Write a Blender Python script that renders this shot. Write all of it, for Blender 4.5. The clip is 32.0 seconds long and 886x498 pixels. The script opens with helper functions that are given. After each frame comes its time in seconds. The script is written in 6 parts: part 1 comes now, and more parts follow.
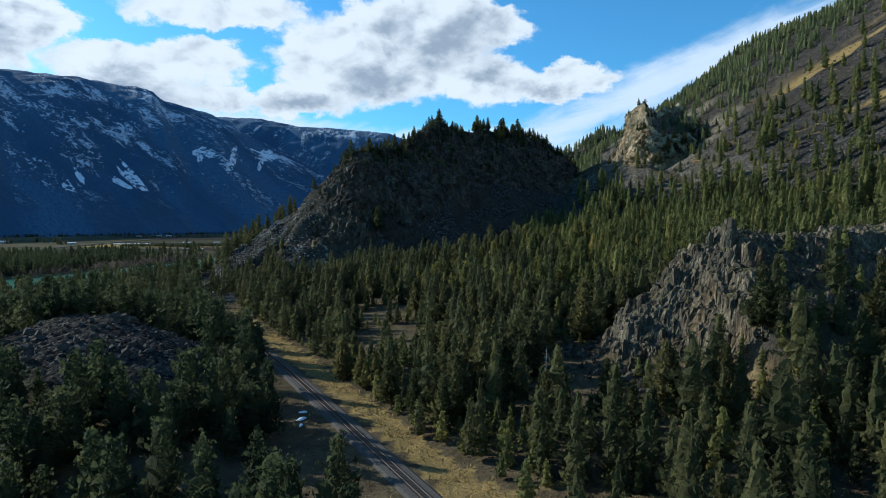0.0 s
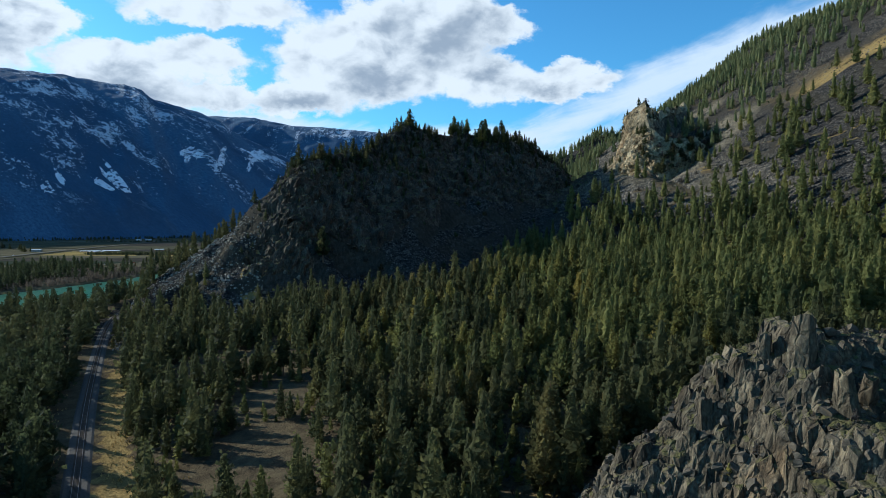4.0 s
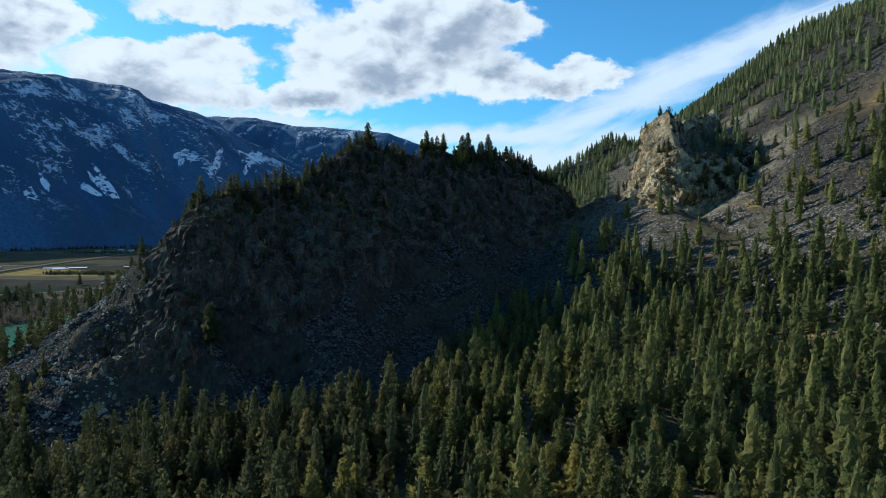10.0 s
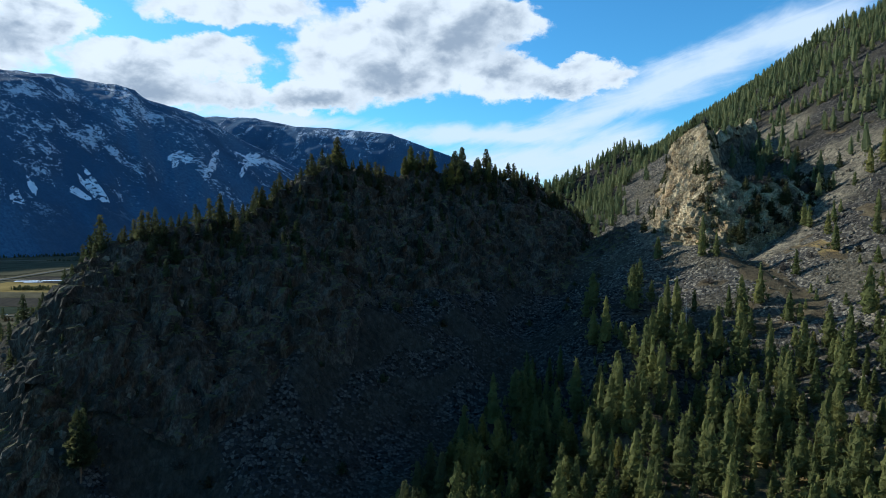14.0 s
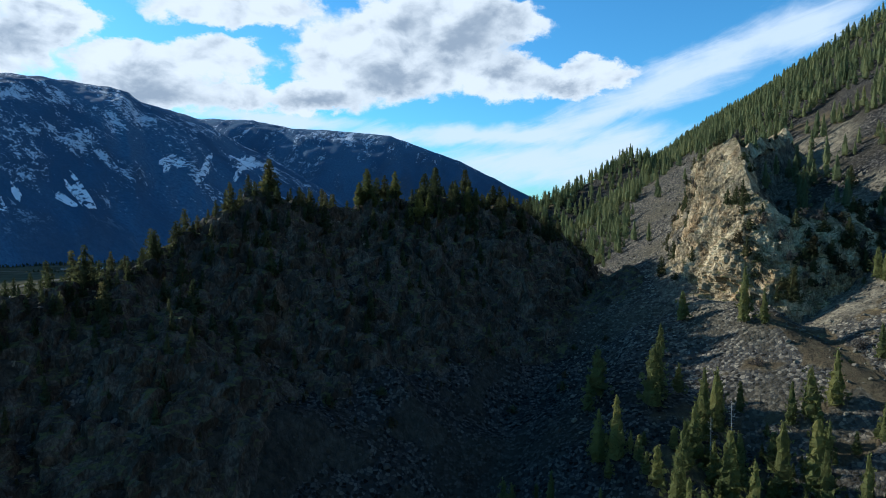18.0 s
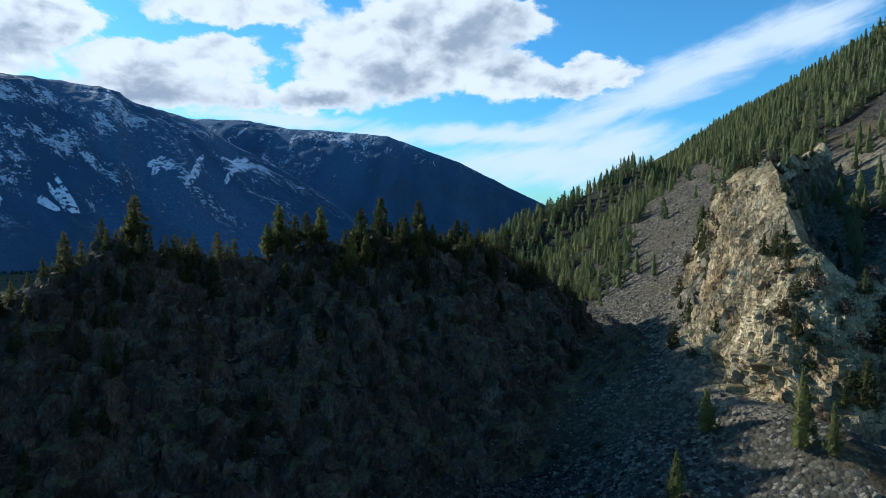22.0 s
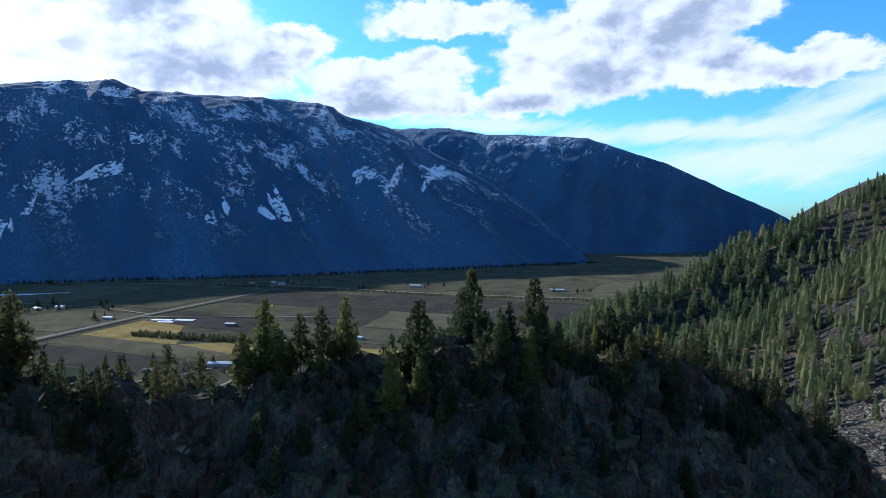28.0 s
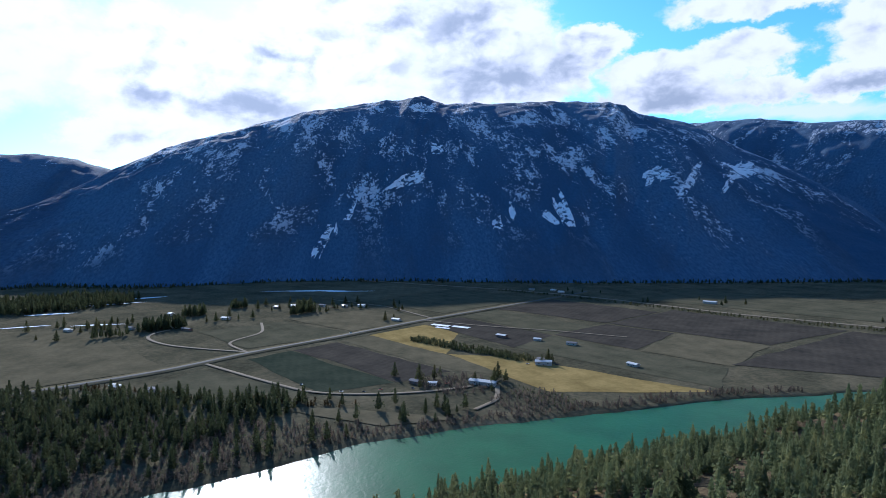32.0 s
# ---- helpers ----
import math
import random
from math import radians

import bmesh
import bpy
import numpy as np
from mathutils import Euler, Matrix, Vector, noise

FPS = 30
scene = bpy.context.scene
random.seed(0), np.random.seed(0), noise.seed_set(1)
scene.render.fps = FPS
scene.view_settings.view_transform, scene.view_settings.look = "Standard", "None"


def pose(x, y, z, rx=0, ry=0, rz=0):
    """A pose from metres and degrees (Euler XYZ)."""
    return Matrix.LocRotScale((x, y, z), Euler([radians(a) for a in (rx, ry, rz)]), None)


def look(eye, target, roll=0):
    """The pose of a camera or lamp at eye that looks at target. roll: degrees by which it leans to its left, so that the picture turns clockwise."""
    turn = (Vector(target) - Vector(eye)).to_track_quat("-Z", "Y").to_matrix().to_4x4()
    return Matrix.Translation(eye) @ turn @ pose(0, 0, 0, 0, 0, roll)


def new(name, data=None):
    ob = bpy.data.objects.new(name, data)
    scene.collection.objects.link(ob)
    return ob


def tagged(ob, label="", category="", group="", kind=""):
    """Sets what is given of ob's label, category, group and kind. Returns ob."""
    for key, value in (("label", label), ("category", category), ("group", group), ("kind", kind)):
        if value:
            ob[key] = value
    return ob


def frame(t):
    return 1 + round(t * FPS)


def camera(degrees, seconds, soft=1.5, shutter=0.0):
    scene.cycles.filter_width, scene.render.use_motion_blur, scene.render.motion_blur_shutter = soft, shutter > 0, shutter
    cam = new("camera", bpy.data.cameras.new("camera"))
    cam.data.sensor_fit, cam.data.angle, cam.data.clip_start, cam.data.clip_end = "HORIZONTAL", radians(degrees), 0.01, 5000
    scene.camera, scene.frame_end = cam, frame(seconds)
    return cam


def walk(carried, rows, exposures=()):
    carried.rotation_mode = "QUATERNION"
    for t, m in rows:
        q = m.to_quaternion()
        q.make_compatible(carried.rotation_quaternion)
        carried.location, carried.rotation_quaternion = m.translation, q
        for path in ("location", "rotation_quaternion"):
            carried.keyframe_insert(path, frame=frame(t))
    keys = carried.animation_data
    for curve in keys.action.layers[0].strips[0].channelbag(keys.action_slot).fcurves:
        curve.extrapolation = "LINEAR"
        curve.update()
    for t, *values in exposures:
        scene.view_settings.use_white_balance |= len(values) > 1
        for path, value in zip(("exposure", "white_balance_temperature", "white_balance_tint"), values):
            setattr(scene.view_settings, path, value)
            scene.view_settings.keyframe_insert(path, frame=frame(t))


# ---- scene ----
cam = camera(70.35, 32.0, soft=0.65)
PATH = [
    (0, 0.00, -0.00, 60.63, 87.22, 0.03, -0.00),
    (0.5, 1.94, 10.70, 62.57, 87.18, -0.00, -0.02),
    (1, 4.23, 21.26, 64.32, 87.17, -0.02, -0.11),
    (2, 10.41, 42.31, 67.93, 87.16, -0.09, -0.15),
    (3, 17.70, 63.18, 71.56, 87.16, -0.10, -0.09),
    (3.5, 21.66, 73.49, 73.45, 87.16, -0.10, -0.06),
    (5.5, 37.99, 113.94, 84.39, 87.09, -0.05, 0.09),
    (6, 41.64, 124.14, 87.11, 87.05, -0.07, 0.12),
    (7, 48.40, 144.61, 92.46, 87.02, -0.01, 0.30),
    (8, 53.18, 165.37, 97.58, 86.98, 0.03, 0.54),
    (9, 55.19, 186.44, 102.67, 86.99, 0.01, 0.74),
    (10, 55.81, 207.22, 107.85, 86.96, -0.02, 0.88),
    (11, 56.43, 227.63, 113.24, 86.93, -0.06, 0.99),
    (12, 57.89, 248.59, 118.60, 86.89, -0.08, 1.08),
    (13, 60.57, 269.97, 123.86, 86.87, -0.10, 1.15),
    (14, 64.36, 292.10, 128.95, 86.90, -0.14, 1.22),
    (14.5, 66.51, 303.12, 131.42, 86.90, -0.09, 1.26),
    (16.5, 74.37, 342.69, 140.78, 86.96, -0.07, 1.38),
    (17, 76.55, 352.65, 143.38, 86.97, -0.06, 1.42),
    (18, 81.17, 372.83, 148.29, 86.94, 0.00, 1.51),
    (19, 85.79, 392.96, 153.17, 86.92, 0.03, 1.58),
    (20, 90.39, 412.79, 157.85, 86.92, 0.02, 1.66),
    (21, 95.78, 432.44, 162.56, 86.92, -0.01, 1.60),
    (22, 102.31, 451.44, 167.17, 86.87, -0.03, 1.70),
    (22.5, 105.57, 461.01, 169.27, 86.90, 0.07, 3.10),
    (23, 108.23, 470.94, 171.22, 86.89, 0.07, 4.66),
    (23.5, 110.55, 481.15, 173.14, 86.92, 0.07, 5.88),
    (24, 112.73, 491.46, 175.01, 86.94, 0.04, 7.20),
    (25, 116.33, 511.93, 178.79, 86.96, 0.11, 10.28),
    (25.5, 117.56, 522.16, 180.76, 86.98, 0.12, 11.95),
    (27.5, 114.45, 558.55, 185.53, 87.07, 0.04, 17.67),
    (28, 114.24, 568.88, 187.44, 87.10, -0.02, 19.88),
    (28.5, 113.78, 579.19, 189.35, 87.09, -0.03, 22.37),
    (29, 112.97, 589.37, 191.39, 87.08, 0.03, 25.36),
    (29.5, 111.75, 599.40, 193.30, 87.08, 0.05, 28.31),
    (30, 110.11, 609.51, 195.27, 87.10, 0.04, 31.52),
    (30.5, 107.90, 619.50, 197.18, 87.12, 0.09, 34.85),
    (31, 105.29, 629.43, 199.18, 87.13, 0.11, 38.73),
    (31.5, 102.56, 639.26, 201.15, 87.15, 0.11, 42.33),
    (32, 99.78, 649.05, 203.11, 87.16, 0.11, 46.11),
]
EXPOSURES = [(0.0, 0.33, 5400, 4), (22.0, 0.36, 5350, 5), (25.0, 0.36, 5250, 7), (28.0, 0.56, 5160, 14), (30.0, 0.48, 5160, 13), (32.0, 0.48, 5160, 17)]
walk(cam, [(t, pose(x, y, z, rx, ry, rz)) for t, x, y, z, rx, ry, rz in PATH], EXPOSURES)

# ---- sky and sun ----
SUN_AZ, SUN_EL = 64.0, 21.7          # degrees left of +y, degrees up
sun_way = Vector((-math.sin(radians(SUN_AZ)) * math.cos(radians(SUN_EL)),
                  math.cos(radians(SUN_AZ)) * math.cos(radians(SUN_EL)), math.sin(radians(SUN_EL))))
sun = new("sun", bpy.data.lights.new("sun", "SUN"))
sun.data.energy, sun.data.angle, sun.data.color = 5.0, radians(0.6), (1.0, 0.92, 0.76)
sun.matrix_world = look((0, 0, 900), tuple(Vector((0, 0, 900)) - sun_way))


class Nodes:
    """Shortcuts for building a node tree."""

    def __init__(self, tree):
        self.tree = tree
        tree.nodes.clear()

    def add(self, kind):
        return self.tree.nodes.new(kind)

    def put(self, node, socket, value):
        if value is None:
            return
        if isinstance(value, bpy.types.NodeSocket):
            self.tree.links.new(value, node.inputs[socket])
        else:
            node.inputs[socket].default_value = value

    def math(self, op, a, b=None, c=None, clamp=False):
        node = self.add("ShaderNodeMath")
        node.operation, node.use_clamp = op, clamp
        for n, v in enumerate((a, b, c)):
            self.put(node, n, v)
        return node.outputs[0]

    def vec(self, op, a, b=None):
        node = self.add("ShaderNodeVectorMath")
        node.operation = op
        self.put(node, 0, a)
        self.put(node, 1, b)
        return node.outputs[0]

    def dot(self, a, b):
        node = self.add("ShaderNodeVectorMath")
        node.operation = "DOT_PRODUCT"
        self.put(node, 0, a)
        self.put(node, 1, b)
        return node.outputs["Value"]

    def noise(self, vector, scale, detail=4.0, rough=0.55, distort=0.0):
        node = self.add("ShaderNodeTexNoise")
        self.put(node, "Vector", vector)
        for key, value in (("Scale", scale), ("Detail", detail), ("Roughness", rough), ("Distortion", distort)):
            node.inputs[key].default_value = value
        return node.outputs["Fac"]

    def scaled_noise(self, vector, scale, amount):
        """A wandering offset, to bend a pattern out of its rule."""
        node = self.add("ShaderNodeTexNoise")
        self.put(node, "Vector", vector)
        node.inputs["Scale"].default_value = scale
        return self.vec("MULTIPLY", node.outputs["Color"], (amount, amount, amount))

    def cells(self, vector, scale, feature="F1", out="Distance"):
        node = self.add("ShaderNodeTexVoronoi")
        node.feature = feature
        self.put(node, "Vector", vector)
        node.inputs["Scale"].default_value = scale
        return node.outputs[out]

    def ramp(self, fac, *stops):
        node = self.add("ShaderNodeValToRGB")
        while len(node.color_ramp.elements) < len(stops):
            node.color_ramp.elements.new(0.5)
        for e, (p, c) in zip(node.color_ramp.elements, stops):
            e.position, e.color = p, (*c, 1) if len(c) == 3 else c
        self.put(node, 0, fac)
        return node.outputs[0]

    def span(self, value, a, b, lo=0.0, hi=1.0):
        node = self.add("ShaderNodeMapRange")
        node.interpolation_type = "SMOOTHSTEP"
        for n, v in enumerate((value, a, b, lo, hi)):
            self.put(node, n, v)
        return node.outputs[0]

    def mix(self, fac, a, b, blend="MIX"):
        node = self.add("ShaderNodeMix")
        node.data_type, node.blend_type = "RGBA", blend
        self.put(node, 0, fac)
        for n, v in ((6, a), (7, b)):
            self.put(node, n, (*v, 1) if isinstance(v, tuple) and len(v) == 3 else v)
        return node.outputs[2]

    def position(self):
        return self.add("ShaderNodeNewGeometry").outputs["Position"]

    

def build_world():
    world = bpy.data.worlds.new("sky")
    world.use_nodes = True
    scene.world = world
    n = Nodes(world.node_tree)
    sky = n.add("ShaderNodeTexSky")
    sky.sky_type, sky.sun_disc = "NISHITA", False
    sky.sun_elevation, sky.sun_rotation = radians(SUN_EL), radians(-SUN_AZ)
    sky.altitude, sky.air_density, sky.dust_density, sky.ozone_density = 400, 1.0, 0.6, 2.0
    way = n.add("ShaderNodeTexCoord").outputs["Generated"]
    cut = n.add("ShaderNodeSeparateXYZ")
    n.put(cut, 0, way)
    x, y, z = cut.outputs
    az = n.math("MULTIPLY", n.math("ARCTAN2", n.math("MULTIPLY", x, -1.0), y), 57.2958)
    el = n.math("MULTIPLY", n.math("ARCSINE", z), 57.2958)
    flat = n.add("ShaderNodeCombineXYZ")
    n.put(flat, 0, n.math("MULTIPLY", az, -1.0))
    n.put(flat, 1, el)

    def bent(scale, amount, detail):
        node = n.add("ShaderNodeTexNoise")
        n.put(node, "Vector", n.vec("MULTIPLY", flat.outputs[0], (1.0, 1.45, 1.0)))
        node.inputs["Scale"].default_value, node.inputs["Detail"].default_value, node.inputs["Roughness"].default_value = scale, detail, 0.62
        return n.vec("MULTIPLY", n.vec("SUBTRACT", node.outputs["Color"], (0.5, 0.5, 0.5)), (amount, amount * 0.62, 0.0))

    def ovals(where, banks, round_off):
        """Distance into a heap of soft ovals of cloud (right, up, half width, half height, lean): 0 in the middle, 1 at the rim."""
        heap = None
        for u, v, a, b, lean in banks:
            m = n.add("ShaderNodeMapping")
            m.vector_type = "TEXTURE"
            n.put(m, 0, where)
            m.inputs[1].default_value, m.inputs[2].default_value, m.inputs[3].default_value = (u, v, 0), (0, 0, radians(lean)), (a, b, 1)
            far = n.add("ShaderNodeVectorMath")
            far.operation = "LENGTH"
            n.put(far, 0, m.outputs[0])
            heap = far.outputs["Value"] if heap is None else n.math("SMOOTH_MIN", heap, far.outputs["Value"], round_off)
        return heap

    billows = n.vec("ADD", flat.outputs[0], n.vec("ADD", bent(0.16, 5.0, 2.0), bent(0.50, 4.6, 10.0)))
    inside = n.math("SUBTRACT", 1.0, ovals(billows, CUMULUS + OVERHEAD, 0.22))
    cover = n.span(inside, -0.10, 0.20)
    # sunlit from the left and above, grey where the cloud is deep and on its underside
    relief = n.math("SUBTRACT", n.noise(n.vec("ADD", n.vec("MULTIPLY", flat.outputs[0], (1.0, 1.45, 1.0)), (-0.8, 1.1, 0.0)), 0.30, 6.0, 0.52, 0.3),
                    n.noise(n.vec("MULTIPLY", flat.outputs[0], (1.0, 1.45, 1.0)), 0.30, 6.0, 0.52, 0.3))
    deep = n.math("SUBTRACT", 1.0, n.math("MULTIPLY", ovals(n.vec("ADD", flat.outputs[0], bent(0.24, 6.5, 9.0)), UNDERSIDES, 0.45), 0.62), clamp=True)
    rim = n.span(inside, 0.0, 0.60)
    shadow = n.math("MULTIPLY", n.span(n.math("ADD", n.math("MULTIPLY", relief, 2.2), n.math("MULTIPLY", deep, 1.0)), -0.12, 1.05), n.math("ADD", 0.2, n.math("MULTIPLY", rim, 0.8)))
    # thin high cloud in combed streaks
    streaks = n.add("ShaderNodeMapping")
    streaks.vector_type = "TEXTURE"
    n.put(streaks, 0, flat.outputs[0])
    streaks.inputs[2].default_value, streaks.inputs[3].default_value = (0, 0, radians(17)), (7.0, 1.5, 1.0)
    veil = n.noise(streaks.outputs[0], 1.0, 8.0, 0.62, 0.6)
    lane = n.math("SUBTRACT", 1.0, ovals(n.vec("ADD", flat.outputs[0], bent(0.2, 3.0, 5.0)), CIRRUS, 0.4))
    thin = n.span(n.math("ADD", lane, n.math("MULTIPLY", n.math("SUBTRACT", veil, 0.5), 1.5)), -0.35, 0.75)
    wisps = n.math("MULTIPLY", thin, 0.92)
    blue = n.mix(1.0, sky.outputs[0], (0.74, 1.36, 1.60), "MULTIPLY")
    glow = n.math("POWER", n.math("MAXIMUM", n.dot(way, tuple(sun_way)), 0.0), 12.0)
    bright = n.math("ADD", 8.8, n.math("MULTIPLY", glow, 2.0))
    lit = n.mix(shadow, (1.0, 0.985, 0.96), (0.42, 0.465, 0.53))
    white = n.add("ShaderNodeCombineXYZ")
    for k in range(3):
        n.put(white, k, bright)
    cloud = n.vec("MULTIPLY", lit, white.outputs[0])
    out = n.mix(wisps, blue, n.vec("MULTIPLY", white.outputs[0], (0.88, 0.93, 1.0)))
    out = n.mix(cover, out, cloud)
    back = n.add("ShaderNodeBackground")
    n.put(back, 0, out)
    back.inputs[1].default_value = 0.081
    n.put(n.add("ShaderNodeOutputWorld"), 0, back.outputs[0])


# clouds in degrees: to the right of +y, up, half width, half height, lean
CUMULUS = [(-10.4, 13.3, 4.9, 4.0, 0), (-5.9, 16.0, 4.5, 3.2, 0), (-0.8, 15.8, 5.6, 3.5, 0), (4.2, 16.7, 4.0, 2.0, 0), (-4.9, 12.5, 6.6, 2.6, 0), (4.2, 12.2, 6.0, 2.0, 0),
           (10.7, 12.0, 4.6, 1.5, 0), (-12.9, 10.4, 4.4, 1.5, 0), (0.7, 18.5, 4.5, 1.8, 0), (-27.4, 12.4, 5.4, 1.8, 0), (-21.3, 13.0, 4.9, 1.8, 0), (-26.6, 10.3, 7.1, 1.8, 0),
           (-19.1, 10.4, 3.2, 1.3, 0), (-19.0, 17.3, 7.8, 1.7, 0), (-32.8, 15.2, 4.1, 1.6, 0), (-35.3, 13.3, 3.2, 2.0, 0)]
OVERHEAD = [(-42.9, 16.0, 7.5, 4.1, 0), (-42.0, 11.8, 9.1, 2.4, 0), (-56.6, 14.0, 10.0, 4.9, 0), (-64.1, 9.8, 8.3, 2.7, 0), (-69.9, 12.2, 7.4, 5.3, 0), (-71.9, 6.7, 5.4, 2.5, 0),
            (-53.7, 17.3, 9.4, 2.6, 0), (-88.0, 14.0, 14.0, 8.0, 0), (-46.0, 26.0, 30.0, 5.5, 0), (-12.0, 27.0, 26.0, 4.0, 0), (80.0, 18.0, 26.0, 8.0, 0), (120.0, 26.0, 34.0, 8.0, 0)]
UNDERSIDES = [(0.7, 15.4, 6.5, 2.3, 0), (-5.9, 12.0, 3.5, 1.7, 0), (4.2, 13.4, 3.0, 1.2, 0), (-27.0, 10.1, 7.1, 1.4, 0), (-35.0, 13.7, 2.5, 1.6, 0), (-12.9, 9.9, 3.9, 0.8, 0),
              (9.2, 11.4, 2.9, 0.7, 0), (-62.4, 9.5, 4.7, 1.6, 0), (-45.9, 16.8, 4.5, 1.8, 0), (-40.9, 12.3, 7.6, 2.2, 0), (-70.7, 10.1, 2.2, 1.2, 0), (-60.6, 13.7, 2.2, 0.9, 0)]
CIRRUS = [(-16.0, 8.4, 9.0, 0.8, -3), (2.0, 7.2, 16.0, 1.0, 0), (17.7, 10.9, 15.2, 1.8, 20), (6.8, 4.6, 11.4, 2.3, 3), (13.1, 5.5, 6.2, 1.9, 12), (26.9, 14.0, 6.2, 1.9, 18)]
build_world()


# ---- materials ----
def material(name, rough=0.9, metal=0.0, specular=0.08):
    m = bpy.data.materials.new(name)
    m.use_nodes = True
    n = Nodes(m.node_tree)
    shader = n.add("ShaderNodeBsdfPrincipled")
    shader.inputs["Roughness"].default_value = rough
    shader.inputs["Metallic"].default_value = metal
    shader.inputs["Specular IOR Level"].default_value = specular
    n.put(n.add("ShaderNodeOutputMaterial"), 0, shader.outputs[0])
    return m, n, shader


def bump(n, shader, height, strength=0.5, distance=0.3):
    b = n.add("ShaderNodeBump")
    b.inputs["Strength"].default_value, b.inputs["Distance"].default_value = strength, distance
    n.put(b, "Height", height)
    n.put(shader, "Normal", b.outputs[0])


def plain(name, colour, rough=0.8, metal=0.0, vary=0.25, scale=1.5, relief=0.1):
    """A single-coloured surface with stains at two scales."""
    m, n, s = material(name, rough, metal)
    pos = n.position()
    v = n.math("ADD", n.math("MULTIPLY", n.noise(pos, scale), 0.6), n.math("MULTIPLY", n.noise(pos, scale * 9), 0.4))
    lo, hi = [c * (1 - vary) for c in colour], [min(1.0, c * (1 + vary)) for c in colour]
    n.put(s, "Base Color", n.ramp(v, (0.3, tuple(lo)), (0.7, tuple(hi))))
    bump(n, s, v, 0.4, relief)
    return m


def ground_material():
    """Dry grass, bare stone, scree, forest litter and field soil, laid out by the ground's own map."""
    m, n, s = material("ground", 0.95, 0, 0.0)
    pos = n.position()
    a = n.add("ShaderNodeAttribute")
    a.attribute_name = "cover"
    cut = n.add("ShaderNodeSeparateColor")
    n.put(cut, 0, a.outputs["Color"])
    rock, scree, grass = cut.outputs
    pale = a.outputs["Alpha"]
    big, mid, small = n.noise(pos, 0.03, 6), n.noise(pos, 0.22, 6, 0.6), n.noise(pos, 1.6, 5, 0.65)
    litter = n.ramp(n.math("ADD", n.math("MULTIPLY", mid, 0.6), n.math("MULTIPLY", small, 0.4)),
                    (0.3, (0.045, 0.034, 0.022)), (0.5, (0.10, 0.075, 0.045)), (0.72, (0.17, 0.135, 0.075)))
    straw = n.ramp(n.math("ADD", n.math("MULTIPLY", mid, 0.5), n.math("MULTIPLY", small, 0.5)),
                   (0.3, (0.09, 0.064, 0.030)), (0.5, (0.23, 0.158, 0.063)), (0.7, (0.39, 0.27, 0.105)))
    tall = n.vec("MULTIPLY", pos, (1.0, 1.0, 0.35))
    crack = n.cells(n.vec("ADD", tall, n.scaled_noise(pos, 0.25, 3.0)), 0.38, "DISTANCE_TO_EDGE")
    stone = n.ramp(n.math("ADD", n.math("MULTIPLY", n.noise(tall, 0.5, 8, 0.65), 0.7), n.math("MULTIPLY", big, 0.3)),
                   (0.32, (0.013, 0.012, 0.010)), (0.5, (0.040, 0.036, 0.029)), (0.68, (0.085, 0.076, 0.060)))
    light = n.ramp(n.math("ADD", n.math("MULTIPLY", n.noise(tall, 0.4, 8, 0.68), 0.75), n.math("MULTIPLY", big, 0.25)),
                   (0.36, (0.045, 0.040, 0.034)), (0.5, (0.15, 0.124, 0.088)), (0.64, (0.30, 0.248, 0.168)))
    stone = n.mix(pale, stone, light)
    stone = n.mix(n.span(crack, 0.0, 0.05, 0.6, 0.0), stone, (0.025, 0.024, 0.023))
    pebble = n.cells(pos, 0.8, "F1", "Color")
    tone = n.add("ShaderNodeSeparateColor")
    n.put(tone, 0, pebble)
    stones = n.ramp(tone.outputs[0], (0.0, (0.010, 0.009, 0.008)), (0.5, (0.038, 0.033, 0.028)), (1.0, (0.122, 0.106, 0.087)))
    stones = n.mix(n.span(n.cells(pos, 0.8, "DISTANCE_TO_EDGE"), 0.0, 0.14), (0.03, 0.03, 0.032), stones)
    stones = n.mix(n.span(big, 0.45, 0.62, 0.0, 0.55), stones, (0.042, 0.036, 0.026))
    # scree in the sunlit places is brightened by colour, over twofold
    stones = n.mix(n.math("MULTIPLY", pale, 0.9), stones, n.mix(1.0, stones, (2.3, 2.2, 1.95), "MULTIPLY"))
    jitter = n.math("MULTIPLY", n.math("SUBTRACT", mid, 0.5), 0.9)
    colour = n.mix(n.span(n.math("ADD", grass, jitter), 0.35, 0.62), litter, straw)
    turf = n.add("ShaderNodeAttribute")
    turf.attribute_name = "pasture"
    damp = n.ramp(n.math("ADD", n.math("MULTIPLY", n.noise(pos, 0.012, 6, 0.6), 0.6), n.math("MULTIPLY", n.noise(pos, 0.15, 5, 0.65), 0.4)),
                  (0.36, (0.050, 0.048, 0.031)), (0.5, (0.090, 0.081, 0.051)), (0.64, (0.150, 0.126, 0.079)))
    colour = n.mix(turf.outputs["Fac"], colour, damp)
    colour = n.mix(n.span(n.math("ADD", scree, jitter), 0.35, 0.6), colour, stones)
    colour = n.mix(n.span(n.math("ADD", rock, jitter), 0.38, 0.6), colour, stone)
    n.put(s, "Base Color", colour)
    h = n.math("ADD", n.math("MULTIPLY", n.noise(tall, 0.5, 8, 0.65), 1.0), n.math("MULTIPLY", small, 0.5))
    lumps = n.math("ADD", n.cells(pos, 0.8), n.math("MULTIPLY", n.cells(pos, 0.33), 1.2))
    h = n.math("SUBTRACT", h, n.math("MULTIPLY", lumps, n.math("MULTIPLY", scree, 0.55)))
    bump(n, s, h, 0.9, 1.2)
    return m


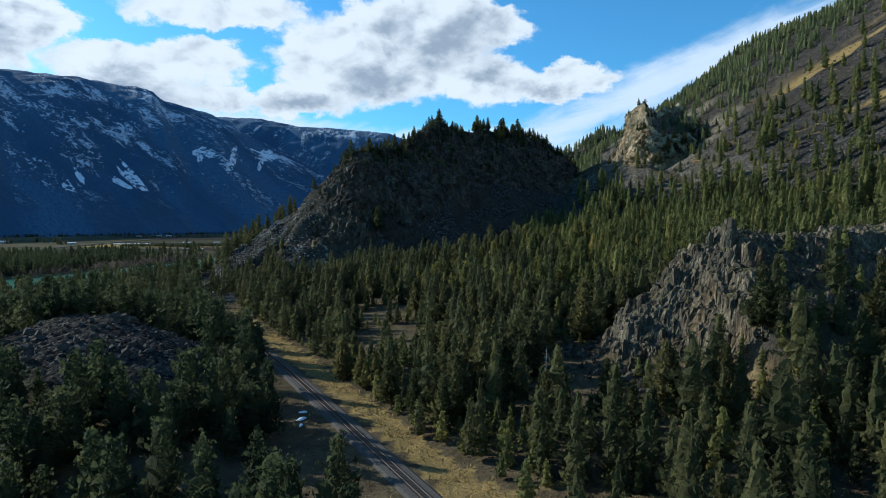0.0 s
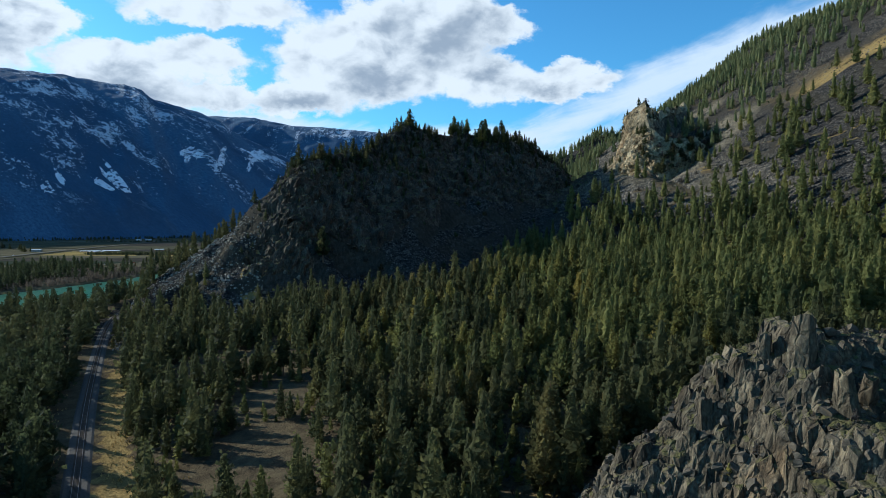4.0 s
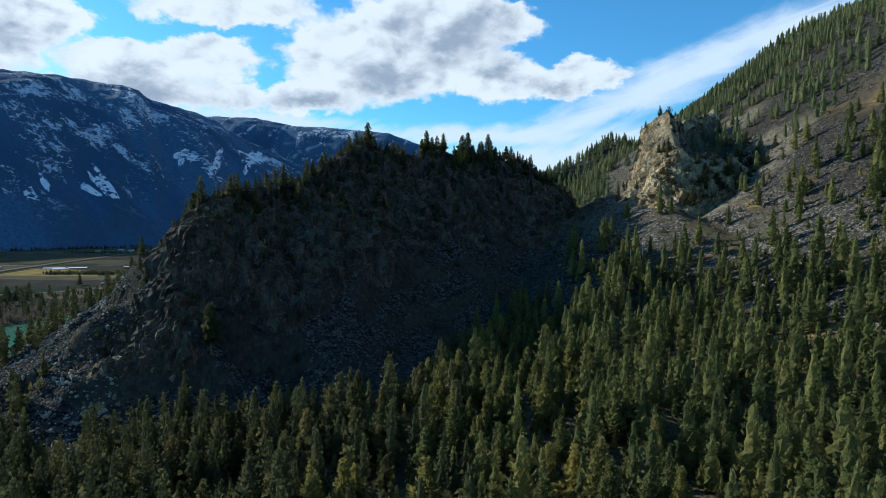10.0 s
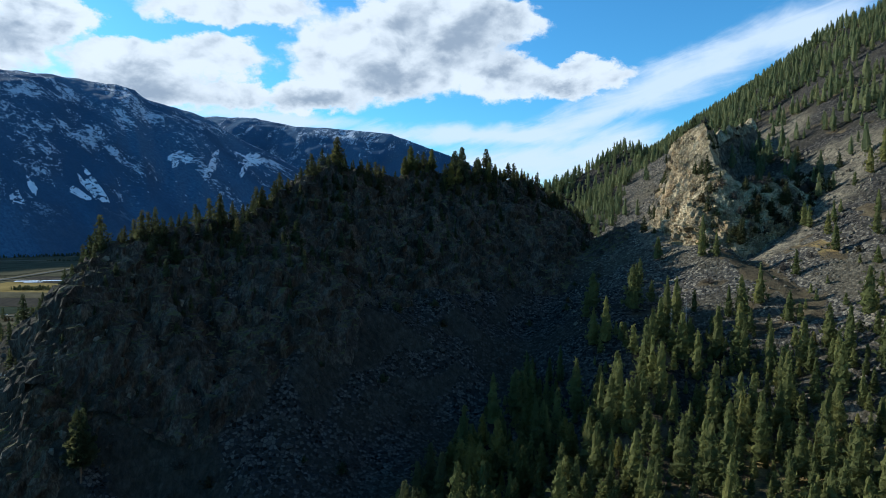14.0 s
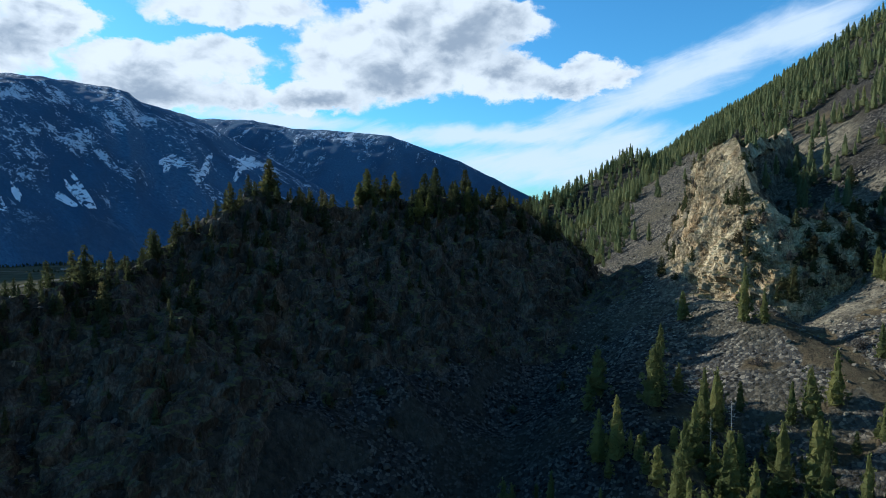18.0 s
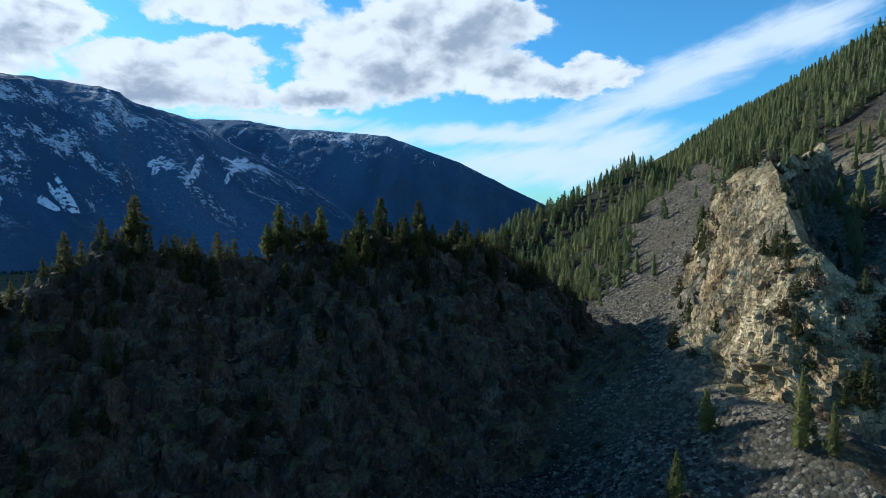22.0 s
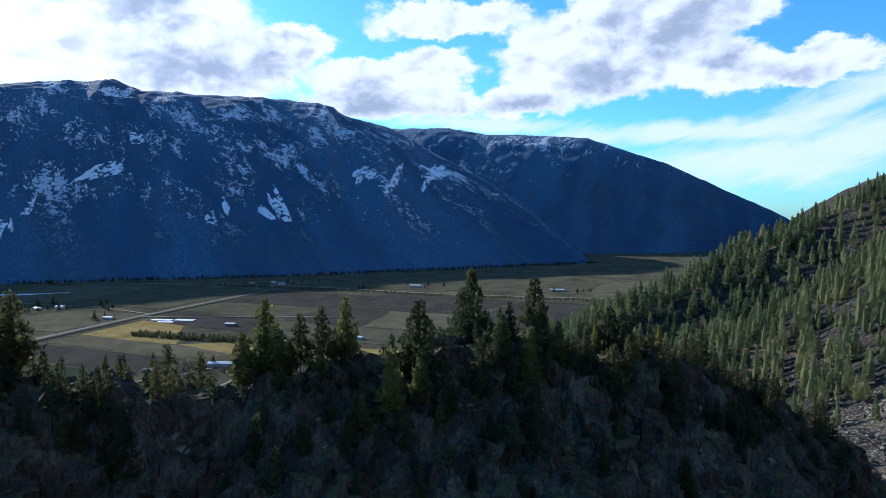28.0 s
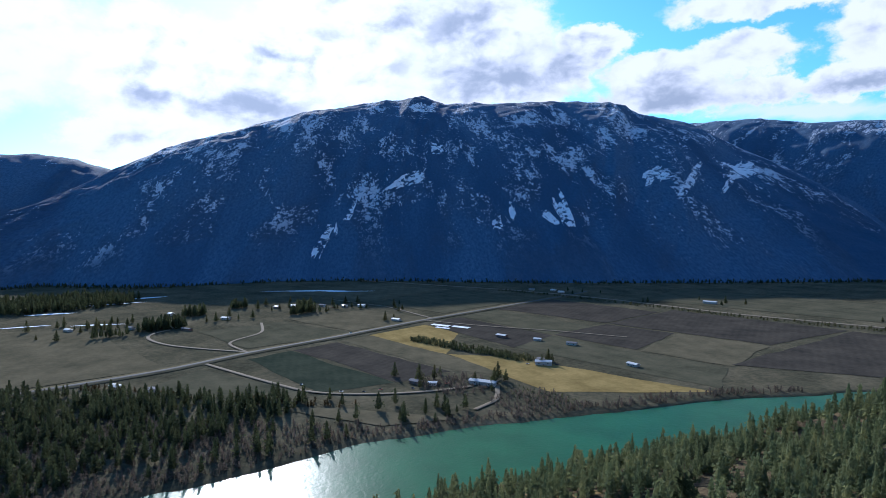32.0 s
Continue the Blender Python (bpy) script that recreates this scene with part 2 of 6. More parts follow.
def leaf_material(name, dark, light, warm, fray=2.6, gap=0.43):
    m, n, s = material(name, 0.75, 0, 0.08)
    rnd = n.add("ShaderNodeObjectInfo").outputs["Random"]
    isl = n.add("ShaderNodeNewGeometry").outputs["Random Per Island"]
    pos = n.position()
    v = n.math("ADD", n.math("MULTIPLY", isl, 0.35), n.math("MULTIPLY", n.noise(pos, 2.2, 6, 0.75), 0.75))
    c = n.ramp(v, (0.15, dark), (0.85, light))
    patch = n.math("ADD", n.math("MULTIPLY", n.noise(pos, 0.035, 3), 0.8), n.math("MULTIPLY", rnd, 0.25))
    c = n.mix(n.span(patch, 0.42, 0.75, 0.0, 0.8), c, warm)
    # trees differ from their neighbours
    own = n.noise(n.vec("MULTIPLY", pos, (1.0, 1.0, 0.05)), 0.21, 2, 0.5)
    c = n.mix(n.span(own, 0.36, 0.56, 0.75, 0.0), c, n.mix(1.0, c, (0.46, 0.54, 0.56), "MULTIPLY"))
    c = n.mix(n.span(own, 0.54, 0.72, 0.0, 0.8), c, n.mix(1.0, c, (1.5, 1.38, 1.2), "MULTIPLY"))
    n.put(s, "Base Color", c)
    bump(n, s, n.noise(pos, 4.0, 4, 0.7), 0.7, 0.3)
    back = n.add("ShaderNodeBsdfTranslucent")
    n.put(back, 0, c)
    both = n.add("ShaderNodeMixShader")
    both.inputs[0].default_value = 0.5
    n.put(both, 1, s.outputs[0])
    n.put(both, 2, back.outputs[0])
    # needles stand in sprays with gaps between them
    gaps = n.math("GREATER_THAN", n.noise(pos, fray, 3, 0.65), gap)
    clear = n.add("ShaderNodeBsdfTransparent")
    spray = n.add("ShaderNodeMixShader")
    n.put(spray, 0, gaps)
    n.put(spray, 1, clear.outputs[0])
    n.put(spray, 2, both.outputs[0])
    n.put([o for o in n.tree.nodes if o.type == "OUTPUT_MATERIAL"][0], 0, spray.outputs[0])
    return m


def hazy_mountain_material(name, seed, snowline, ridge=(0.63, 0.776)):
    """Dark conifer forest with bare rock and thin old snow between the trees, all blued by painted distance haze.
    ridge: the way that the mountain runs.
    """
    m, n, s = material(name, 0.95, 0, 0.1)
    pos = n.position()
    cut = n.add("ShaderNodeSeparateXYZ")
    n.put(cut, 0, pos)
    high = cut.outputs[2]
    run = n.math("ADD", n.math("MULTIPLY", cut.outputs[0], ridge[0]), n.math("MULTIPLY", cut.outputs[1], ridge[1]))
    face = n.add("ShaderNodeCombineXYZ")                  # along the mountain, and up
    n.put(face, 0, n.math("ADD", run, seed * 731.0))
    n.put(face, 2, high)
    wander = n.scaled_noise(face.outputs[0], 0.004, 150.0)
    side = n.vec("ADD", face.outputs[0], n.vec("MULTIPLY", wander, (1.0, 0.0, 0.3)))
    fans = n.noise(n.vec("MULTIPLY", side, (1.0, 1.0, 0.8)), 0.0065, 5, 0.55)
    chutes = n.noise(n.vec("MULTIPLY", side, (1.0, 1.0, 0.40)), 0.020, 6, 0.66)
    dots = n.noise(face.outputs[0], 0.036, 5, 0.75)
    fine = n.noise(face.outputs[0], 0.11, 3, 0.75)
    ribs = n.noise(n.vec("MULTIPLY", side, (1.0, 1.0, 0.35)), 0.0035, 5, 0.6)
    # the blue in these tones is distance haze, put into the base colour
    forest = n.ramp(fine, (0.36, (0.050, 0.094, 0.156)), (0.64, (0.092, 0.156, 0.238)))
    # darker ribs: shading of the relief painted in, as no sun reaches this side
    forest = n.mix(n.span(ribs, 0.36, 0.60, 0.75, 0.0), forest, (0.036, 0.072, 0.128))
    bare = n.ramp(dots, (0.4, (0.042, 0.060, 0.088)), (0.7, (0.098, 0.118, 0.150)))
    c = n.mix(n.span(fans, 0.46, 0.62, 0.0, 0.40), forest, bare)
    level = n.span(high, snowline - 90, snowline + 330)
    amount = n.math("ADD", n.math("ADD", n.math("MULTIPLY", level, 0.09), n.math("MULTIPLY", n.math("SUBTRACT", fans, 0.5), 1.4)),
                    n.math("ADD", n.math("ADD", n.math("MULTIPLY", n.math("SUBTRACT", dots, 0.5), 1.15), n.math("MULTIPLY", n.math("SUBTRACT", fine, 0.5), 0.95)),
                           n.math("MULTIPLY", n.math("SUBTRACT", chutes, 0.5), 0.45)))
    snow = n.math("MULTIPLY", n.span(amount, 0.185, 0.25), n.span(n.math("ADD", high, n.math("MULTIPLY", n.math("SUBTRACT", ribs, 0.5), 500.0)), snowline - 230, snowline - 10))
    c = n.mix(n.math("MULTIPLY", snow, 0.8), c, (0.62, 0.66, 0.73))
    n.put(s, "Base Color", c)
    bump(n, s, n.math("ADD", dots, fine), 0.5, 12.0)
    return m


def water_material():
    m, n, s = material("water", 0.28, 0, 0.5)
    pos = n.position()
    n.put(s, "Base Color", n.ramp(n.noise(pos, 0.02, 4), (0.35, (0.013, 0.084, 0.034)), (0.65, (0.020, 0.112, 0.046))))
    h = n.math("ADD", n.noise(n.vec("MULTIPLY", pos, (1.0, 0.6, 1.0)), 0.35, 5, 0.6), n.math("MULTIPLY", n.noise(pos, 0.06, 3), 0.6))
    s.inputs["IOR"].default_value = 1.13
    bump(n, s, h, 0.42, 0.5)
    return m


GROUND = ground_material()
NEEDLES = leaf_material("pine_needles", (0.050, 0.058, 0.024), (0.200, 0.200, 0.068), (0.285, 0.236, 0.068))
# darker copy of the pine needles: shade over the trackside put into the colour
NEEDLES_PINE_SHADE = leaf_material("shaded_pine_needles", (0.036, 0.040, 0.020), (0.118, 0.118, 0.050), (0.150, 0.126, 0.050))
NEEDLES_SLOPE = leaf_material("slope_needles", (0.054, 0.071, 0.036), (0.168, 0.202, 0.095), (0.20, 0.20, 0.088), 2.3, 0.44)
# dark conifer tone; for the riverside pines it also carries their shade
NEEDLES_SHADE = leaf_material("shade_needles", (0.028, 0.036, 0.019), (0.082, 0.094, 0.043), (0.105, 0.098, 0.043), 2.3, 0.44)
NEEDLES_DARK = leaf_material("fir_needles", (0.026, 0.033, 0.016), (0.086, 0.096, 0.042), (0.105, 0.095, 0.042), 2.8, 0.44)
NEEDLES_BROWN = leaf_material("rusty_needles", (0.022, 0.020, 0.011), (0.072, 0.060, 0.030), (0.095, 0.065, 0.032))
TWIGS = leaf_material("bare_twigs", (0.040, 0.034, 0.030), (0.120, 0.102, 0.090), (0.13, 0.102, 0.078), 3.6, 0.47)
BARK = plain("bark", (0.16, 0.095, 0.06), 0.95, 0, 0.4, 2.5, 0.05)
DEADWOOD = plain("dead_wood", (0.34, 0.31, 0.27), 0.9, 0, 0.3, 2.5, 0.04)
WATER = water_material()


# ---- mesh helpers ----
def mesh_of(name, verts, tris, mats, smooth=False):
    """A mesh from an array of corners and one of triangles."""
    verts, tris = np.asarray(verts, np.float32), np.asarray(tris, np.int32)
    me = bpy.data.meshes.new(name)
    me.vertices.add(len(verts))
    me.vertices.foreach_set("co", verts.ravel())
    me.loops.add(tris.size)
    me.loops.foreach_set("vertex_index", tris.ravel())
    me.polygons.add(len(tris))
    me.polygons.foreach_set("loop_start", np.arange(0, tris.size, tris.shape[1], dtype=np.int32))
    me.polygons.foreach_set("use_smooth", np.full(len(tris), smooth))
    for m in mats if isinstance(mats, (list, tuple)) else [mats]:
        me.materials.append(m)
    me.update(calc_edges=True)
    return me


def part(name, data, parent, label="", m=None):
    ob = new(name, data)
    ob.parent = parent
    if m is not None:
        ob.matrix_basis = m
    return tagged(ob, label) if label else ob


def gather(pieces):
    """Joins (corners, faces) pairs into one."""
    vs, fs, at = [], [], 0
    for v, f in pieces:
        vs.append(v)
        fs.append(np.asarray(f) + at)
        at += len(v)
    return np.concatenate(vs), np.concatenate(fs)


def sheet(nx, ny):
    """Quads of a grid of nx by ny corners, row by row."""
    i, j = np.meshgrid(np.arange(nx - 1), np.arange(ny - 1))
    a = (j * nx + i).ravel()
    return np.stack([a, a + 1, a + nx + 1, a + nx], 1)


# ---- noise ----
def _hash(i, j, seed):
    h = (i.astype(np.int64) * 374761393 + j.astype(np.int64) * 668265263 + seed * 1442695041) & 0xFFFFFFFF
    h = ((h ^ (h >> 13)) * 1274126177) & 0xFFFFFFFF
    return ((h ^ (h >> 16)) & 0xFFFF) / 65535.0


def value_noise(x, y, seed):
    i, j = np.floor(x), np.floor(y)
    u, v = x - i, y - j
    u, v = u * u * (3 - 2 * u), v * v * (3 - 2 * v)
    a, b, c, d = (_hash(i + p, j + q, seed) for p, q in ((0, 0), (1, 0), (0, 1), (1, 1)))
    return (a + (b - a) * u) * (1 - v) + (c + (d - c) * u) * v - 0.5


def fbm(x, y, size, seed=1, octaves=5, ridged=False):
    out, amp, total = 0.0, 1.0, 0.0
    for k in range(octaves):
        v = value_noise(x / size + 17.3 * k, y / size - 9.1 * k, seed + k)
        out, total = out + amp * ((0.5 - 2 * np.abs(v)) if ridged else v), total + amp
        amp, size = amp * 0.5, size * 0.5
    return out / total * 1.6


def step(v, a, b):
    t = np.clip((v - a) / (b - a), 0, 1)
    return t * t * (3 - 2 * t)


def soft_max(a, b, k):
    h = np.clip(0.5 + 0.5 * (a - b) / k, 0, 1)
    return b + (a - b) * h + k * h * (1 - h)


def along(x, y, line):
    """Distance from a bent line, which side, and the height that runs along it."""
    best, side, tall = np.full(np.shape(x), 1e9), np.zeros(np.shape(x)), np.zeros(np.shape(x))
    for (ax, ay, az), (bx, by, bz) in zip(line, line[1:]):
        dx, dy = bx - ax, by - ay
        t = np.clip(((x - ax) * dx + (y - ay) * dy) / (dx * dx + dy * dy), 0, 1)
        px, py = x - ax - t * dx, y - ay - t * dy
        d = np.hypot(px, py)
        near = d < best
        best = np.where(near, d, best)
        side = np.where(near, np.sign(dx * py - dy * px), side)
        tall = np.where(near, az + (bz - az) * t, tall)
    return best, side, tall


# ---- the lie of the land ----
RAIL = [(75, -40, 7), (-4, 117, 7), (-46, 200, 7), (-100, 302, 8), (-132, 366, 8), (-157, 417, 8), (-182, 470, 8), (-200, 515, 8),
        (-209, 560, 8), (-205, 620, 8), (-190, 700, 8), (-160, 800, 8), (-120, 900, 8), (-60, 1050, 8)]
HILL = [(-92, 519, 76), (-74, 543, 114), (-58, 562, 118), (-42, 588, 120), (-30, 612, 130), (-16, 634, 144), (-4, 650, 156),
        (12, 664, 150), (26, 673, 145), (46, 689, 151), (76, 712, 153), (95, 727, 150), (115, 742, 145), (138, 760, 134), (159, 776, 117)]
RIB = [(30, 676, 142), (34, 600, 92), (22, 536, 54), (12, 480, 24)]
FRONT = [(-35, 600, 122), (-9, 557, 104), (-2, 520, 68), (5, 490, 40)]
TALUS = [(196, 706, 130), (189, 672, 121), (187, 644, 112), (196, 616, 112), (203, 567, 98), (209, 530, 84), (205, 480, 64)]
KNOLL = [(165, 640, 100), (150, 600, 89), (147, 566, 84), (138, 528, 64), (112, 470, 44)]
SHOULDER = [(-72, 545, 112), (-67, 510, 94), (-72, 490, 68), (-88, 462, 23)]
MOUND = [(-130, 218, 25), (-118, 208, 27), (-99, 194, 25)]
GULLY = [(174, 830, 108), (168, 790, 110), (158, 745, 108), (143, 705, 103), (127, 677, 97), (110, 632, 76), (98, 590, 60), (90, 540, 48)]
CRAG = [(47, 184, 17), (55, 187, 29), (66, 190, 39), (76, 191, 49), (84, 190, 54.5), (96, 188, 55), (118, 195, 55), (150, 205, 58), (240, 240, 72)]
BUTTRESS = [(280, 676, 154), (248, 655, 146), (226, 646, 147), (213, 656, 152), (217, 680, 171), (223, 702, 188), (228, 722, 186), (246, 765, 186), (300, 800, 205)]
SPUR = [(300, 1210, 220), (184, 1200, 150), (110, 1160, 112), (60, 1110, 92), (0, 1060, 52), (-70, 1020, 12)]
NOSE = [(110, 1180, 105), (40, 1212, 74), (-40, 1238, 44), (-104, 1235, 10)]
CHUTE = [(206, 790, 0), (240, 870, 0), (290, 1000, 0), (345, 1130, 0)]
RIVER = [(-640, -600, 120), (-520, 0, 120), (-470, 300, 120), (-420, 500, 115), (-352, 660, 105), (-318, 780, 105), (-296, 880, 108), (-280, 990, 112),
         (-238, 1110, 110), (-170, 1250, 105), (-105, 1380, 100), (20, 1560, 100), (200, 1760, 100), (600, 2000, 100)]


def rail_x(y):
    return np.interp(y, [p[1] for p in RAIL], [p[0] for p in RAIL])


def river_side(x, y):
    """Distance inside (below zero) or outside the water's edge."""
    mid = np.interp(y, [p[1] for p in RIVER], [p[0] for p in RIVER])
    wide = np.interp(y, [p[1] for p in RIVER], [p[2] for p in RIVER])
    return np.abs(x - mid) * 0.9 - wide / 2 + fbm(x, y, 60, 5, 3) * 10, x - mid


def land(x, y, rough=True):
    x, y = np.asarray(x, float), np.asarray(y, float)
    off = x - rail_x(y)
    bank, east = river_side(x, y)
    # the basin climbs gently from the railway to the slope
    basin = 8 + 0.135 * np.clip(off - 12, 0, 700) + 6 * step(off, 60, 160) * np.clip(fbm(x, y, 90, 3, 4), -1, 1)
    basin = basin - 7 * step(-off, 8, 70) + 10 * step(-off, 18, 60) * step(off, -190, -70) * step(y, 90, 150) * step(-y, -330, -250)
    valley = 1.6 + 0 * x
    z = np.where(east > 0, basin * step(bank, 0, 45) + 1.5 * (1 - step(bank, 0, 45)), valley)
    z = np.where(y > 820, np.where(east > 0, 3 + 0.30 * np.clip(bank - 12, 0, 900) * step(y, 820, 1000) + (z - 3) * (1 - step(y, 820, 1000)), z), z)
    # the long slope on the far side of the basin
    rise = np.where(y < 588, 0.25 * (y - 588), np.where(y < 1000, 0.08 * (y - 588), 33 - 0.10 * (y - 1000)))
    slope = 115 + 0.70 * (x - 231) + rise
    slope = slope - 0.42 * np.clip(slope - 330, 0, 9e9)
    slope += 14 * fbm(x + 0.4 * y, y, 130, 21, 4) * step(slope, 60, 160)
    z = np.where(east > 0, soft_max(slope, z, 16), z)
    # rocky hill
    d, side, tall = along(x, y, HILL)
    d_in = np.clip(d - 3, 0, 9e9)
    fall = np.where(side < 0, (0.95 + 0.14 * step(x, 55, 105)) * d_in - 0.0018 * np.clip(d_in, 0, 150) ** 2 - 0.29 * np.clip(d_in - 150, 0, 9e9), 1.15 * d_in)
    hill = np.exp(-(d / 105) ** 4)
    turn = 0.79 * x + 0.61 * y
    ribs = fbm(turn + 8 * fbm(x, y, 40, 35, 2), 0.25 * d, 30, 31, 5, True)
    west_foot = 0.65 * np.clip(-112 - x, 0, 60) * step(y, 490, 515)
    hump = tall - fall - west_foot + hill * (13 * ribs * (0.15 + 0.85 * step(d, 2, 40)) + 7 * fbm(x, y, 19, 33, 4, True) + 5 * fbm(x, y, 45, 32, 2))
    d2, _, t2 = along(x, y, SHOULDER)
    hump = soft_max(t2 - 0.85 * np.clip(d2 - 6, 0, 9e9) - west_foot + 6 * fbm(x, y, 20, 34, 4, True), hump, 8)
    d2, _, t2 = along(x, y, FRONT)
    hump = soft_max(t2 - 0.62 * np.clip(d2 - 8, 0, 9e9) + 6 * fbm(x, y, 22, 37, 4, True), hump, 10)
    d2, _, t2 = along(x, y, RIB)
    hump = soft_max(t2 - 0.5 * np.clip(d2 - 10, 0, 9e9) + 4 * fbm(x, y, 20, 36, 4, True), hump, 10)
    z = soft_max(hump, z, 10)
    # stony gully between hill and buttress
    d, side, tall = along(x, y, GULLY)
    z = soft_max(tall - 0.06 * d - 0.6 * np.clip(d - 14, 0, 9e9), z, 5)
    d, side, tall = along(x, y, TALUS)
    z = soft_max(tall - 0.55 * np.clip(d - 4, 0, 9e9), z, 6)
    d, side, tall = along(x, y, KNOLL)
    z = soft_max(tall - 0.5 * np.clip(d - 8, 0, 9e9) + 2 * fbm(x, y, 18, 38, 3), z, 6)
    # low stony mound between railway and river
    d, side, tall = along(x, y, MOUND)
    z = soft_max(tall - 0.42 * np.clip(d - 6, 0, 9e9) + 2.5 * fbm(x, y, 16, 39, 4, True), z, 4)
    # crag beside the railway
    d, side, tall = along(x, y, CRAG)
    face = tall - np.where(side < 0, 0.62 * np.clip(d - 2, 0, 14) + 0.44 * np.clip(d - 16, 0, 27) + 0.8 * np.clip(d - 43, 0, 9e9), 1.1 * np.clip(d - 5, 0, 9e9)) + 3.5 * fbm(x, y, 16, 41, 5, True) - 0.5
    ledge = 5.0 * np.floor(face / 5.0 + 0.7 * fbm(x, y, 14, 43, 2)) + 5.0 * step(face / 5.0 % 1.0, 0.5, 0.95) - 1.5
    z = soft_max(0.7 * face + 0.3 * ledge, z, 3)
    # cliff buttress
    d, side, tall = along(x, y, BUTTRESS)
    face = tall - 2 - 1.9 * np.clip(d + 1 - 8 * fbm(x, y, 30, 51, 5, True), 0, 9e9) + 4 * fbm(x, y, 14, 52, 4, True)
    ledge = 9.0 * np.floor(face / 9.0 + 0.6 * fbm(x, y, 25, 53, 2)) + 9.0 * step(face / 9.0 % 1.0, 0.55, 0.95) - 3
    z = soft_max(0.45 * face + 0.55 * ledge, z, 4)
    # wooded spur behind the hill
    d, side, tall = along(x, y, SPUR)
    z = soft_max(tall - 0.5 * np.clip(d - 15, 0, 9e9) + 10 * fbm(x, y, 60, 61, 4), z, 18)
    d, side, tall = along(x, y, NOSE)
    z = soft_max(tall - 0.5 * np.clip(d - 12, 0, 9e9) + 6 * fbm(x, y, 50, 62, 4), z, 14)
    if rough:
        hills = step(z, 14, 60)
        z = z + hills * (2.6 * fbm(x, y, 24, 71, 4, True) + 1.2 * fbm(x, y, 7, 72, 3)) + 0.5 * fbm(x, y, 12, 73, 3) * (east > 0)
    # railway bed, then the river channel
    near_rail = 1 - step(np.abs(off), 5, 16)
    z = np.where(y < 1000, z + (8.0 - z) * near_rail * step(-y, -1000, -940), z)
    z = np.where(bank < 8, np.minimum(z, -3.5 + 5.0 * step(bank, -6, 8)), z)
    return z


def spread(marks):
    """Coordinates with a spacing that changes from stretch to stretch."""
    out = []
    for (a, b, s) in marks:
        out.append(np.arange(a, b, s))
    return np.concatenate(out + [[marks[-1][1]]])


def oval(x, y, cx, cy, rx, ry):
    return np.clip(1.5 - (((x - cx) / rx) ** 2 + ((y - cy) / ry) ** 2), 0, 1)


def build_ground():
    xs = spread([(-5200, -1600, 200), (-1600, -420, 40), (-420, -230, 10), (-230, 330, 3.5), (330, 620, 7), (620, 1000, 20), (1000, 4200, 200)])
    ys = spread([(-900, -60, 60), (-60, 120, 12), (120, 830, 3.5), (830, 1700, 8), (1700, 2400, 40), (2400, 5200, 200)])
    gx, gy = np.meshgrid(xs, ys)
    gz = land(gx, gy)
    far = np.maximum(np.clip(-1600 - gx, 0, 9e9), np.clip(gy - 2400, 0, 9e9))
    gz = np.where(gx < -1000, 1.6, gz)
    me = mesh_of("ground", np.stack([gx, gy, gz], -1).reshape(-1, 3), sheet(len(xs), len(ys)), GROUND, True)
    # what covers it: rock, scree, grass
    dzx, dzy = np.gradient(gz, xs, axis=1), np.gradient(gz, ys, axis=0)
    steep = np.hypot(dzx, dzy)
    hd, hs, ht = along(gx, gy, HILL)
    cd, cs, ct = along(gx, gy, CRAG)
    bd, bs, bt = along(gx, gy, BUTTRESS)
    off = gx - rail_x(gy)
    rock = step(steep, 0.85, 1.25) * step(gz, 18, 40)
    rock = np.maximum(rock, (1 - step(cd, 18, 42)) * step(gz, 16, 26) * 0.8)
    rock = np.maximum(rock, (1 - step(bd, 20, 60)) * 0.95)
    rock = np.maximum(rock, (1 - step(hd, 15, 60)) * 0.6 * step(gz, 20, 50))
    scree = step(steep, 0.45, 0.62) * step(gz, 30, 60) * 0.8 + 0.5 * fbm(gx, gy, 120, 81, 3) * step(gz, 50, 90)
    scree = np.maximum(scree, (1 - step(hd, 130, 180)) * step(gz, 15, 30) * 1.0)
    scree = np.maximum(scree, (gx > -120) * (gx < 80) * (gy > 440) * (gy < 600))
    gd, gs, gt = along(gx, gy, GULLY)
    scree = np.maximum(scree, 1 - step(gd, 30, 60) - 0.5 * step(-gy, -560, -480))
    scree = np.maximum(scree, 1 - step(along(gx, gy, CHUTE)[0], 22, 34))
    scree = np.maximum(scree, 1 - step(along(gx, gy, MOUND)[0], 22, 40))
    dry = step(gx, 270, 350) * step(-gy, -720, -560) * step(fbm(gx + gy, gy, 70, 85, 4), -0.30, 0.1)
    scree = scree * (1 - 0.9 * dry)
    rock = rock * (1 - 0.7 * dry)
    grass = 0.45 * step(fbm(gx, gy, 70, 82, 4), -0.1, 0.5) + 1.2 * (1 - step(np.abs(off - 10), 2.2, 5.2)) * (1 - step(gy, 330, 380))
    grass = np.maximum(grass, 0.85 * dry)
    wooded = (gx > -790) * (gx < -330) * (gy - 0.931 * gx < 1500)
    grass = np.where(gx < -330, np.where(wooded, 0.0, 0.12 + 0.4 * fbm(gx, gy, 160, 83, 4)), grass)
    grass = np.maximum(grass, 0.75 * (1 - step(hd, 15, 30)) * step(fbm(gx, gy, 30, 84, 3), 0.05, 0.4))
    grass = np.maximum(grass, oval(gx, gy, -90, 478, 9, 26) + oval(gx, gy, -104, 512, 7, 12))
    scree = scree * (1 - oval(gx, gy, -90, 478, 9, 26))
    scree = np.maximum(scree, step(gy, 410, 440) * (off > -8) * (gx < -100) * (gy < 620))
